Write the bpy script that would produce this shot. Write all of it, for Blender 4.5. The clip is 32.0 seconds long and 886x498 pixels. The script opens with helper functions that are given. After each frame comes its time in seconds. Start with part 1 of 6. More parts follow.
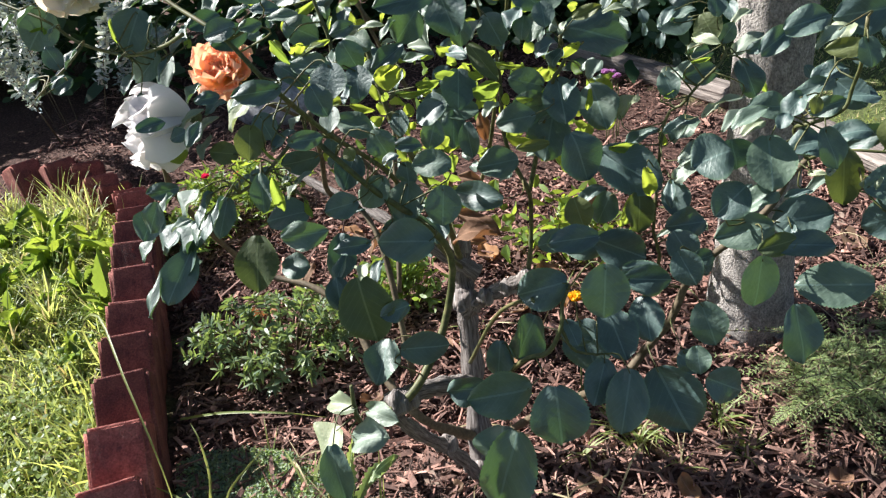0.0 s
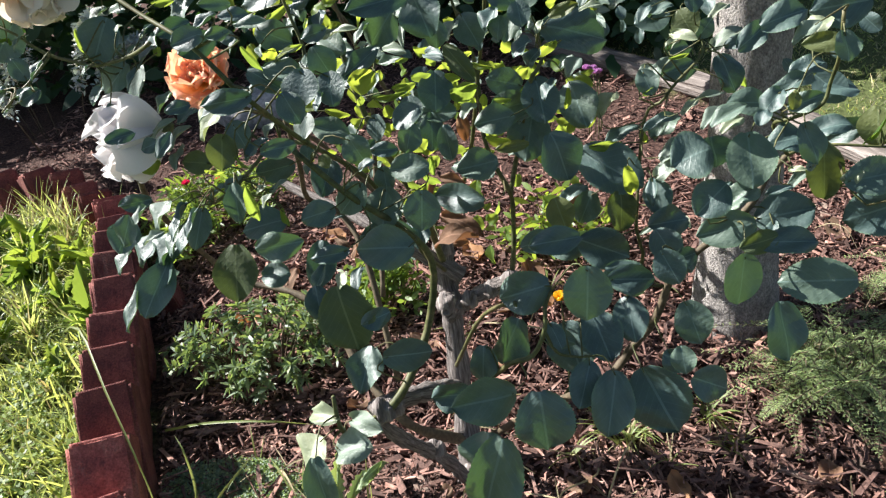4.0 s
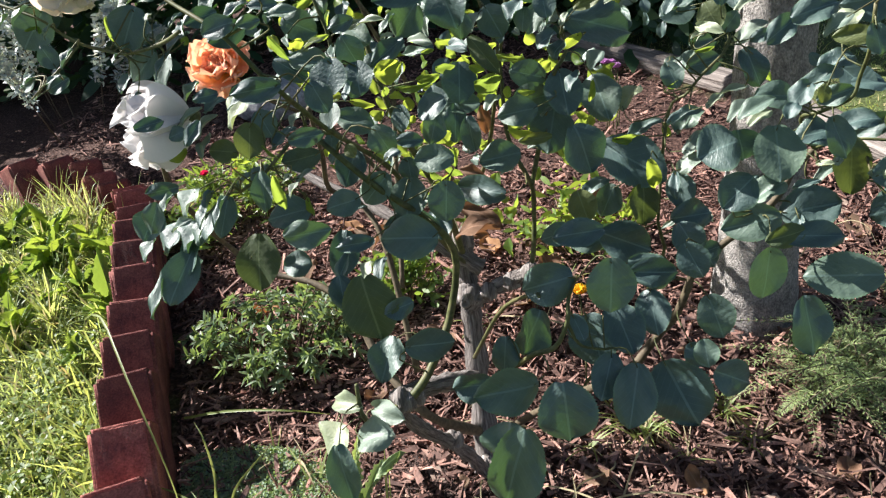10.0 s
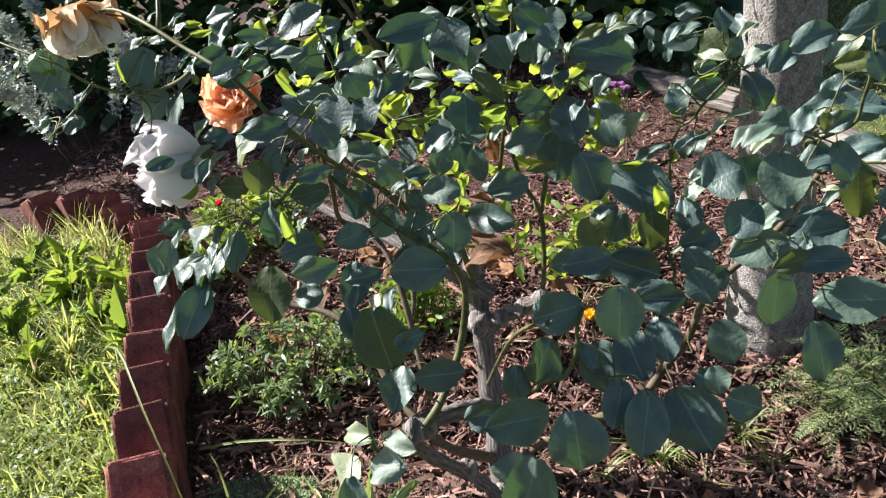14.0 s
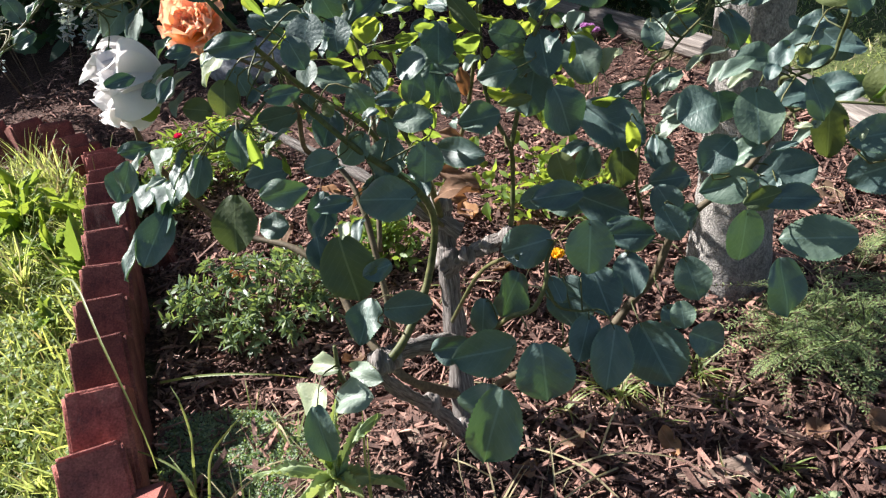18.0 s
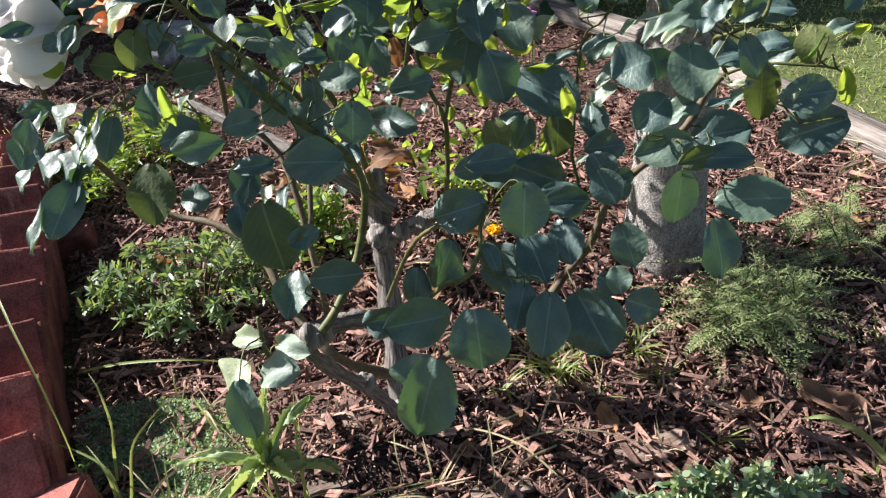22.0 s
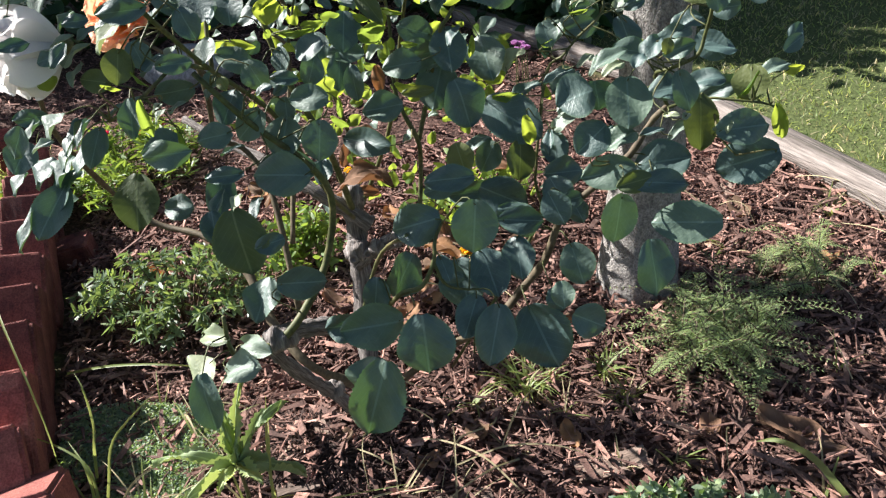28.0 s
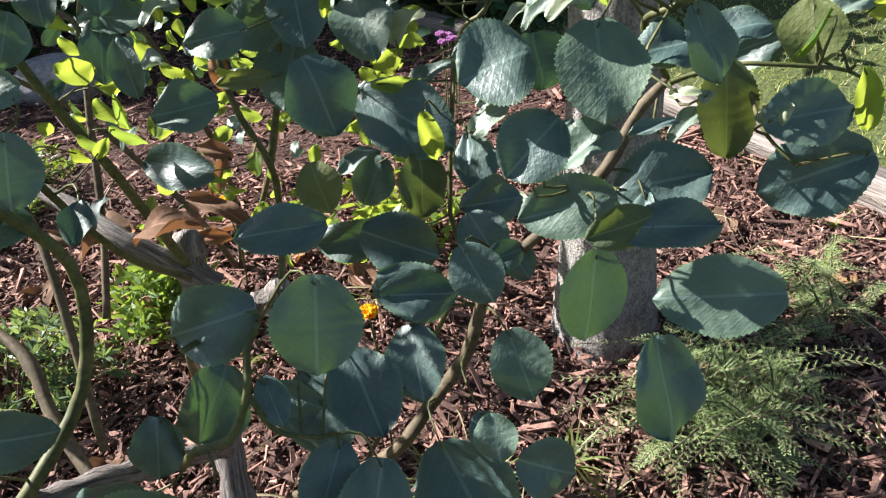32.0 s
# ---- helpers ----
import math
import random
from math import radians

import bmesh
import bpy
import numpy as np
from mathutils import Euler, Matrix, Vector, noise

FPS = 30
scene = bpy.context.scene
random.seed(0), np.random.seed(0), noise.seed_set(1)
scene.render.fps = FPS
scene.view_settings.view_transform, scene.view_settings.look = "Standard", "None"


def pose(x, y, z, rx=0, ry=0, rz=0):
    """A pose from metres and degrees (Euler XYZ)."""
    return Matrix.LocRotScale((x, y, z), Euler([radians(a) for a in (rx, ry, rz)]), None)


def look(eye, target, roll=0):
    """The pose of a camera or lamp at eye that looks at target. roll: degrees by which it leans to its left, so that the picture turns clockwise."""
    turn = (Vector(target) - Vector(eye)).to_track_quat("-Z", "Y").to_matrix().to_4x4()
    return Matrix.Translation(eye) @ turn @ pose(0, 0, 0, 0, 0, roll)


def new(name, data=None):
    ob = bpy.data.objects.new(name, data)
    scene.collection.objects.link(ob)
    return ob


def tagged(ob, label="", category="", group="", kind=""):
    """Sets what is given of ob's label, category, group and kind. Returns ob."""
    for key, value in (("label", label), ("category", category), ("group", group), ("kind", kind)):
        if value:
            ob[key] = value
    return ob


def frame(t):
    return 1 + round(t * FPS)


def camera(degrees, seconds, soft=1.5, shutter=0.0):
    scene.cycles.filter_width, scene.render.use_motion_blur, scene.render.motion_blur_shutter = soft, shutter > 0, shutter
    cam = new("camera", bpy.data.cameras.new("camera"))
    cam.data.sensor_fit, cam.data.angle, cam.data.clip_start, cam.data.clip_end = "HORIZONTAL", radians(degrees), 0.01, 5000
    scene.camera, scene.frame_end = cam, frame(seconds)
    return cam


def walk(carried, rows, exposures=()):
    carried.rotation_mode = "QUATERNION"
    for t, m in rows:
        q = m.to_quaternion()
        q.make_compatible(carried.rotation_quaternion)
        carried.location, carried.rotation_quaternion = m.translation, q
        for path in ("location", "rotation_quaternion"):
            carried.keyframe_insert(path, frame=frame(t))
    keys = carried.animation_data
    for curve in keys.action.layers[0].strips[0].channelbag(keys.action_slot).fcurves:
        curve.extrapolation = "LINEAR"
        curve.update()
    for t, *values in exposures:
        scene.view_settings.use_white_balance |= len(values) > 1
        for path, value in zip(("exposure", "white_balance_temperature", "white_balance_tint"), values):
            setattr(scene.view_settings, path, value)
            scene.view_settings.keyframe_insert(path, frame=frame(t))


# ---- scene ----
import itertools

cam = camera(60.49, 32.0, soft=1.25)
PATH = [
    (0, (0.2403, -1.2366, 0.9199), (0.0984, 0.0323, 0.1326), -9.07),
    (0.5, (0.2406, -1.2433, 0.9226), (0.0978, 0.0273, 0.1383), -9.34),
    (1, (0.2416, -1.2401, 0.9231), (0.1016, 0.0318, 0.1402), -9.48),
    (1.5, (0.2439, -1.2358, 0.9207), (0.1108, 0.0373, 0.1387), -9.62),
    (2, (0.2424, -1.2249, 0.9189), (0.1147, 0.0503, 0.1392), -9.78),
    (2.5, (0.2490, -1.2268, 0.9213), (0.1289, 0.0503, 0.1435), -9.88),
    (3, (0.2547, -1.2240, 0.9219), (0.1384, 0.0532, 0.1440), -9.94),
    (3.5, (0.2476, -1.2185, 0.9147), (0.1296, 0.0519, 0.1260), -10.16),
    (4, (0.2481, -1.2237, 0.9195), (0.1284, 0.0429, 0.1248), -10.06),
    (4.5, (0.2421, -1.2263, 0.9201), (0.1205, 0.0366, 0.1200), -9.94),
    (6.5, (0.2404, -1.2270, 0.9126), (0.1225, 0.0435, 0.1242), -9.34),
    (7, (0.2378, -1.2264, 0.9117), (0.1183, 0.0486, 0.1306), -9.50),
    (7.5, (0.2415, -1.2271, 0.9150), (0.1215, 0.0512, 0.1395), -9.45),
    (8, (0.2378, -1.2273, 0.9163), (0.1147, 0.0513, 0.1417), -9.44),
    (8.5, (0.2376, -1.2277, 0.9141), (0.1137, 0.0496, 0.1377), -9.37),
    (9, (0.2376, -1.2253, 0.9132), (0.1071, 0.0444, 0.1254), -9.61),
    (9.5, (0.2403, -1.2279, 0.9166), (0.1070, 0.0401, 0.1263), -9.57),
    (10, (0.2364, -1.2279, 0.9194), (0.0928, 0.0326, 0.1190), -10.01),
    (10.5, (0.2331, -1.2306, 0.9196), (0.0831, 0.0288, 0.1185), -10.34),
    (11, (0.2386, -1.2258, 0.9205), (0.0840, 0.0355, 0.1236), -10.64),
    (11.5, (0.2415, -1.2277, 0.9180), (0.0863, 0.0408, 0.1327), -10.87),
    (12, (0.2433, -1.2261, 0.9263), (0.0849, 0.0461, 0.1476), -11.16),
    (12.5, (0.2445, -1.2228, 0.9297), (0.0798, 0.0493, 0.1521), -11.53),
    (13, (0.2469, -1.2305, 0.9261), (0.0769, 0.0490, 0.1620), -11.60),
    (13.5, (0.2461, -1.2294, 0.9281), (0.0761, 0.0510, 0.1654), -11.61),
    (15.5, (0.2450, -1.2249, 0.9299), (0.0840, 0.0645, 0.1806), -10.95),
    (16, (0.2384, -1.2232, 0.9218), (0.0864, 0.0648, 0.1683), -10.31),
    (16.5, (0.2369, -1.2231, 0.9180), (0.0957, 0.0592, 0.1525), -9.72),
    (17, (0.2273, -1.2237, 0.9135), (0.0987, 0.0474, 0.1274), -9.24),
    (17.5, (0.2253, -1.2281, 0.9124), (0.1056, 0.0229, 0.0935), -9.22),
    (18, (0.2339, -1.2275, 0.9128), (0.1281, -0.0025, 0.0534), -8.97),
    (18.5, (0.2340, -1.2263, 0.9004), (0.1413, -0.0229, 0.0096), -8.51),
    (19, (0.2223, -1.2195, 0.8765), (0.1440, -0.0286, -0.0324), -7.84),
    (19.5, (0.2151, -1.2298, 0.8790), (0.1470, -0.0392, -0.0307), -7.35),
    (20, (0.2125, -1.2333, 0.8856), (0.1476, -0.0354, -0.0149), -7.21),
    (20.5, (0.2188, -1.2340, 0.8861), (0.1569, -0.0246, 0.0010), -7.34),
    (21, (0.2172, -1.2344, 0.8910), (0.1671, -0.0144, 0.0198), -7.28),
    (21.5, (0.2303, -1.2249, 0.8940), (0.2033, -0.0057, 0.0207), -6.99),
    (22, (0.2391, -1.2207, 0.8716), (0.2472, -0.0037, -0.0053), -6.42),
    (22.5, (0.2378, -1.2207, 0.8662), (0.2707, -0.0138, -0.0239), -6.09),
    (23, (0.2625, -1.2260, 0.8593), (0.3059, -0.0276, -0.0418), -6.18),
    (23.5, (0.2460, -1.2249, 0.8274), (0.2861, -0.0235, -0.0699), -6.65),
    (24, (0.2556, -1.2190, 0.8359), (0.2722, -0.0171, -0.0614), -7.57),
    (24.5, (0.2704, -1.2249, 0.8462), (0.2577, -0.0141, -0.0392), -8.38),
    (25, (0.2781, -1.2324, 0.8465), (0.2295, -0.0087, -0.0195), -9.06),
    (25.5, (0.2931, -1.2556, 0.8652), (0.2140, -0.0197, 0.0188), -9.39),
    (26, (0.2919, -1.2708, 0.8896), (0.1989, -0.0248, 0.0597), -9.05),
    (26.5, (0.3019, -1.2788, 0.8823), (0.2173, -0.0250, 0.0630), -8.03),
    (28.5, (0.2853, -1.2699, 0.8833), (0.2976, -0.0235, 0.0488), -4.70),
    (29, (0.3002, -1.2594, 0.8776), (0.3162, -0.0246, 0.0263), -5.56),
    (29.5, (0.3145, -1.2389, 0.8583), (0.3282, -0.0130, -0.0062), -6.59),
    (30, (0.3307, -1.1979, 0.8385), (0.3384, 0.0309, -0.0216), -7.24),
    (30.5, (0.3610, -1.1304, 0.8278), (0.3642, 0.1018, -0.0273), -7.46),
    (31, (0.3745, -1.0773, 0.7724), (0.3785, 0.1701, -0.0607), -6.98),
    (31.6, (0.3750, -1.0203, 0.7522), (0.4174, 0.2374, -0.0639), -6.50),
    (32, (0.3621, -0.9592, 0.7286), (0.4520, 0.2952, -0.0890), -5.41),
]
walk(cam, [(t, look(eye, target, roll)) for t, eye, target, roll in PATH], ((0, 1.55), (29, 1.55), (30.5, 1.6), (32, 1.7)))

# ---- light ----
world = bpy.data.worlds.new("world")
scene.world = world
world.use_nodes = True
SUN_TO = Vector((-0.71, 0.34, 0.62)).normalized()
wn, wl = world.node_tree.nodes, world.node_tree.links
sky = wn.new("ShaderNodeTexSky")
sky.sky_type = "NISHITA"
sky.sun_disc = False
sky.sun_elevation = math.asin(SUN_TO.z)
sky.sun_rotation = math.atan2(SUN_TO.x, SUN_TO.y)
wl.new(sky.outputs[0], wn["Background"].inputs[0])
wn["Background"].inputs[1].default_value = 0.042
sun = new("sun", bpy.data.lights.new("sun", "SUN"))
sun.data.energy = 5.0
sun.data.angle = radians(0.5)
sun.data.color = (1.0, 0.965, 0.93)
sun.matrix_world = look(SUN_TO * 8, (0, 0, 0))

rnd = random.Random(7)


# ---- materials ----
def node_mat(name):
    m = bpy.data.materials.new(name)
    m.use_nodes = True
    return m, m.node_tree.nodes, m.node_tree.links, m.node_tree.nodes["Principled BSDF"]


def ramp_of(n, l, source, stops):
    r = n.new("ShaderNodeValToRGB")
    while len(r.color_ramp.elements) < len(stops):
        r.color_ramp.elements.new(0.5)
    for e, (at, col) in zip(r.color_ramp.elements, stops):
        e.position, e.color = at, (*col, 1)
    l.new(source, r.inputs[0])
    return r.outputs[0]


def mixed(n, l, kind, fac, a, b):
    m = n.new("ShaderNodeMix")
    m.data_type, m.blend_type = "RGBA", kind
    for sock, v in ((m.inputs[0], fac), (m.inputs[6], a), (m.inputs[7], b)):
        if hasattr(v, "is_output"):
            l.new(v, sock)
        elif isinstance(v, tuple):
            sock.default_value = (*v, 1)
        else:
            sock.default_value = v
    return m.outputs[2]


def noise_of(n, l, scale, detail=4.0, vector=None, rough=0.6):
    t = n.new("ShaderNodeTexNoise")
    t.inputs["Scale"].default_value = scale
    t.inputs["Detail"].default_value = detail
    t.inputs["Roughness"].default_value = rough
    if vector is not None:
        l.new(vector, t.inputs["Vector"])
    return t.outputs["Fac"]


def bumped(n, l, height, strength, distance, target):
    b = n.new("ShaderNodeBump")
    b.inputs["Strength"].default_value = strength
    b.inputs["Distance"].default_value = distance
    l.new(height, b.inputs["Height"])
    l.new(b.outputs[0], target.inputs["Normal"])


def rough_mat(name, stops, coarse, fine, rough=0.85, bump=0.5, dist=0.003, stretch=(1, 1, 1), vary="", spec=0.3, spread=1.0, coords="Object"):
    """A grainy opaque surface: colour by coarse noise, value by fine noise, relief by both. vary: 'object' or 'island'."""
    m, n, l, p = node_mat(name)
    tc = n.new("ShaderNodeTexCoord")
    mp = n.new("ShaderNodeMapping")
    mp.inputs["Scale"].default_value = stretch
    l.new(tc.outputs[coords], mp.inputs["Vector"])
    v = mp.outputs[0]
    big, small = noise_of(n, l, coarse, 5, v), noise_of(n, l, fine, 3, v)
    col = ramp_of(n, l, big, stops)
    grain = ramp_of(n, l, small, [(0.3, (0.45, 0.45, 0.45)), (0.75, (1.35, 1.35, 1.35))])
    col = mixed(n, l, "MULTIPLY", 0.8, col, grain)
    if vary:
        if vary == "object":
            src = n.new("ShaderNodeObjectInfo").outputs["Random"]
        else:
            src = n.new("ShaderNodeNewGeometry").outputs["Random Per Island"]
        tint = ramp_of(n, l, src, [(0.0, (0.38, 0.36, 0.36)), (0.55, (0.9, 0.86, 0.84)), (0.9, (1.45, 1.32, 1.25)), (1.0, (1.9, 1.75, 1.65))])
        col = mixed(n, l, "MULTIPLY", spread, col, tint)
    l.new(col, p.inputs["Base Color"])
    p.inputs["Roughness"].default_value = rough
    p.inputs["Specular IOR Level"].default_value = spec
    bumped(n, l, small, bump, dist, p)
    return m


def leaf_mat(name, dark, light, through_col, rough=0.42, trans=0.35, vary="object", vein=0.5, spec=0.5):
    """Leaf blade with midrib and side veins along its UV, soft mottling, waxy gloss and light shining through."""
    m, n, l, p = node_mat(name)
    uv = n.new("ShaderNodeTexCoord").outputs["UV"]
    sep = n.new("ShaderNodeSeparateXYZ")
    l.new(uv, sep.inputs[0])

    def math_node(op, a, b=0.0):
        k = n.new("ShaderNodeMath")
        k.operation = op
        for sock, val in zip(k.inputs, (a, b)):
            if hasattr(val, "is_output"):
                l.new(val, sock)
            else:
                sock.default_value = val
        return k.outputs[0]

    off = math_node("ABSOLUTE", math_node("SUBTRACT", sep.outputs[0], 0.5))
    slope = math_node("SUBTRACT", math_node("MULTIPLY", sep.outputs[1], 8.0), math_node("MULTIPLY", off, 7.0))
    saw = math_node("PINGPONG", slope, 0.5)
    side = math_node("LESS_THAN", saw, 0.03)
    mid = math_node("LESS_THAN", off, 0.018)
    veins = math_node("MAXIMUM", math_node("MULTIPLY", side, 0.45), mid)
    geo = n.new("ShaderNodeTexCoord").outputs["Object"]
    mott = noise_of(n, l, 2.2, 4, geo)
    col = ramp_of(n, l, mott, [(0.3, dark), (0.72, light)])
    src = n.new("ShaderNodeObjectInfo").outputs["Random"] if vary == "object" else n.new("ShaderNodeNewGeometry").outputs["Random Per Island"]
    tint = ramp_of(n, l, src, [(0.0, (0.65, 0.75, 0.78)), (0.5, (1, 1, 1)), (1.0, (1.4, 1.3, 1.0))])
    col = mixed(n, l, "MULTIPLY", 1.0, col, tint)
    vcol = tuple(min(1, c * 1.8 + 0.03) for c in light)
    col = mixed(n, l, "MIX", math_node("MULTIPLY", veins, vein), col, vcol)
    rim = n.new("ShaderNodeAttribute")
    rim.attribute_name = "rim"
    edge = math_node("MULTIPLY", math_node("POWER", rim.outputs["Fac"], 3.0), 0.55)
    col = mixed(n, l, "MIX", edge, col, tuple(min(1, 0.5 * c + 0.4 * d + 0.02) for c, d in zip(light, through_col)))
    l.new(col, p.inputs["Base Color"])
    p.inputs["Roughness"].default_value = rough
    p.inputs["Specular IOR Level"].default_value = spec
    relief = math_node("ADD", math_node("MULTIPLY", math_node("MINIMUM", saw, 0.12), -0.9), noise_of(n, l, 13.0, 3, geo))
    bumped(n, l, relief, 0.27, 0.0028, p)
    tr = n.new("ShaderNodeBsdfTranslucent")
    l.new(mixed(n, l, "MULTIPLY", 1.0, through_col, tint), tr.inputs[0])
    mx = n.new("ShaderNodeMixShader")
    mx.inputs[0].default_value = trans
    l.new(p.outputs[0], mx.inputs[1])
    l.new(tr.outputs[0], mx.inputs[2])
    l.new(mx.outputs[0], n["Material Output"].inputs[0])
    return m


M_LEAF = leaf_mat("rose_leaf", (0.047, 0.082, 0.077), (0.088, 0.138, 0.124), (0.16, 0.34, 0.08), rough=0.5, trans=0.08, vein=0.45, spec=0.75)
M_LEAF_OLIVE = leaf_mat("rose_leaf_olive", (0.06, 0.083, 0.035), (0.1, 0.125, 0.055), (0.24, 0.3, 0.05), rough=0.5, trans=0.2)
M_LEAF_YOUNG = leaf_mat("rose_leaf_young", (0.06, 0.12, 0.025), (0.1, 0.18, 0.035), (0.44, 0.55, 0.07), rough=0.45, trans=0.48)
# cream leaf tone; on most leaves its paleness paints in sunlit sheen
M_LEAF_PALE_LIT = leaf_mat("rose_leaf_pale_sunlit", (0.15, 0.195, 0.15), (0.27, 0.315, 0.26), (0.4, 0.5, 0.22), rough=0.45, trans=0.15, vein=0.2)
M_LEAF_DRY = leaf_mat("dry_leaf", (0.14, 0.075, 0.045), (0.3, 0.18, 0.12), (0.28, 0.12, 0.05), rough=0.8, trans=0.25, vein=0.35, spec=0.2)
M_WEED = leaf_mat("weed_leaf", (0.08, 0.145, 0.032), (0.135, 0.215, 0.055), (0.34, 0.45, 0.06), rough=0.42, trans=0.42)
M_SPROUT = leaf_mat("sprout_leaf", (0.2, 0.27, 0.12), (0.32, 0.4, 0.2), (0.5, 0.6, 0.15), rough=0.5, trans=0.28)
M_SHRUB = leaf_mat("shrub_leaf", (0.08, 0.125, 0.07), (0.175, 0.235, 0.14), (0.34, 0.46, 0.12), rough=0.42, trans=0.3, vary="island", vein=0.1)
M_FERN = leaf_mat("feathery_leaf", (0.22, 0.31, 0.13), (0.4, 0.49, 0.24), (0.46, 0.58, 0.18), rough=0.5, trans=0.35, vary="island", vein=0.0)
M_SILVER = leaf_mat("silver_leaf", (0.4, 0.43, 0.42), (0.66, 0.7, 0.7), (0.3, 0.36, 0.25), rough=0.5, trans=0.2, vary="island", vein=0.0)
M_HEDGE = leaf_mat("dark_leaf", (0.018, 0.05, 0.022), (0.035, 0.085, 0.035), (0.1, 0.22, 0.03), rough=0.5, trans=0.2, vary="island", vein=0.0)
M_GRASS = leaf_mat("grass_blade", (0.13, 0.185, 0.055), (0.23, 0.29, 0.11), (0.58, 0.64, 0.18), rough=0.45, trans=0.45, vary="island", vein=0.0)
M_STRAW = leaf_mat("straw_blade", (0.3, 0.26, 0.15), (0.5, 0.44, 0.28), (0.5, 0.42, 0.2), rough=0.7, trans=0.3, vary="island", vein=0.0)
M_CLOVER = leaf_mat("creeping_leaf", (0.2, 0.265, 0.175), (0.38, 0.45, 0.33), (0.3, 0.45, 0.1), rough=0.55, trans=0.3, vary="island", vein=0.0)
M_LAWN = leaf_mat("lawn_leaf", (0.09, 0.15, 0.04), (0.19, 0.26, 0.085), (0.42, 0.52, 0.1), rough=0.45, trans=0.4, vary="island", vein=0.0)
M_STEM = rough_mat("green_stem", [(0.3, (0.05, 0.06, 0.022)), (0.5, (0.1, 0.11, 0.04)), (0.72, (0.17, 0.14, 0.07))], 55, 300, 0.55, 0.3, 0.0006)
M_CANE = rough_mat("old_cane", [(0.3, (0.075, 0.055, 0.035)), (0.7, (0.17, 0.135, 0.085))], 40, 300, 0.7, 0.5, 0.001)
M_WOOD = rough_mat("rose_wood", [(0.3, (0.055, 0.046, 0.043)), (0.5, (0.23, 0.2, 0.185)), (0.75, (0.46, 0.42, 0.4))], 260, 800, 0.92, 1.0, 0.004, (1, 0.14, 1), coords="UV")
M_BARK = rough_mat("tree_bark", [(0.25, (0.16, 0.15, 0.145)), (0.5, (0.33, 0.305, 0.285)), (0.8, (0.5, 0.465, 0.43))], 130, 520, 0.95, 1.0, 0.006, (1, 1, 0.7))
M_BRICK = rough_mat("brick", [(0.26, (0.08, 0.04, 0.045)), (0.42, (0.2, 0.072, 0.066)), (0.6, (0.32, 0.125, 0.105)), (0.74, (0.4, 0.2, 0.165)), (0.86, (0.52, 0.4, 0.36))], 26, 520, 0.88, 0.9, 0.002, vary="object", spec=0.2, spread=0.55)
M_MULCH = rough_mat("mulch_chip", [(0.25, (0.07, 0.045, 0.04)), (0.55, (0.28, 0.165, 0.136)), (0.85, (0.62, 0.46, 0.39))], 40, 500, 0.85, 0.7, 0.0012, (1, 1, 1), vary="island")
M_LOG = rough_mat("weathered_log", [(0.3, (0.05, 0.055, 0.035)), (0.42, (0.16, 0.135, 0.12)), (0.58, (0.29, 0.25, 0.225)), (0.8, (0.46, 0.41, 0.38))], 26, 150, 0.9, 1.0, 0.008, (0.12, 2.0, 2.0))
M_CHIP = rough_mat("wood_chip", [(0.25, (0.13, 0.095, 0.075)), (0.55, (0.26, 0.2, 0.165)), (0.85, (0.42, 0.34, 0.29))], 30, 200, 0.9, 0.8, 0.002, (0.3, 2, 2), vary="object")
# dark fibre, its colour lowered further for the shade under the bush
M_FIBRE_SHADED = rough_mat("shaded_bark_fibre", [(0.25, (0.035, 0.023, 0.021)), (0.55, (0.09, 0.06, 0.052)), (0.85, (0.19, 0.14, 0.125))], 40, 500, 0.9, 0.6, 0.001, vary="island")
M_ROCK = rough_mat("grey_rock", [(0.3, (0.22, 0.22, 0.23)), (0.7, (0.4, 0.4, 0.41))], 12, 120, 0.9, 0.7, 0.004)


def petal_mat(name, base, tip, shine):
    m, n, l, p = node_mat(name)
    sep = n.new("ShaderNodeSeparateXYZ")
    l.new(n.new("ShaderNodeTexCoord").outputs["UV"], sep.inputs[0])
    col = ramp_of(n, l, sep.outputs[1], [(0.15, base), (0.75, tip)])
    fine = noise_of(n, l, 30, 3, n.new("ShaderNodeTexCoord").outputs["UV"])
    col = mixed(n, l, "MULTIPLY", 0.25, col, ramp_of(n, l, fine, [(0.3, (0.8, 0.8, 0.8)), (0.7, (1, 1, 1))]))
    l.new(col, p.inputs["Base Color"])
    p.inputs["Roughness"].default_value = 0.6
    p.inputs["Specular IOR Level"].default_value = 0.25
    bumped(n, l, fine, 0.15, 0.001, p)
    tr = n.new("ShaderNodeBsdfTranslucent")
    tr.inputs[0].default_value = (*shine, 1)
    mx = n.new("ShaderNodeMixShader")
    mx.inputs[0].default_value = 0.4
    l.new(p.outputs[0], mx.inputs[1])
    l.new(tr.outputs[0], mx.inputs[2])
    l.new(mx.outputs[0], n["Material Output"].inputs[0])
    return m


M_WHITE = petal_mat("white_petal", (0.82, 0.78, 0.74), (0.87, 0.84, 0.85), (0.82, 0.78, 0.76))
M_ORANGE = petal_mat("orange_petal", (1.0, 0.72, 0.16), (0.98, 0.6, 0.46), (1.0, 0.62, 0.36))
M_BROWN = petal_mat("withered_petal", (0.3, 0.15, 0.06), (0.62, 0.4, 0.22), (0.5, 0.28, 0.12))
M_PEACH = petal_mat("faded_petal", (0.7, 0.52, 0.34), (0.88, 0.83, 0.76), (0.8, 0.68, 0.52))
M_RED = petal_mat("crimson_petal", (0.5, 0.01, 0.05), (0.75, 0.02, 0.12), (0.8, 0.03, 0.12))
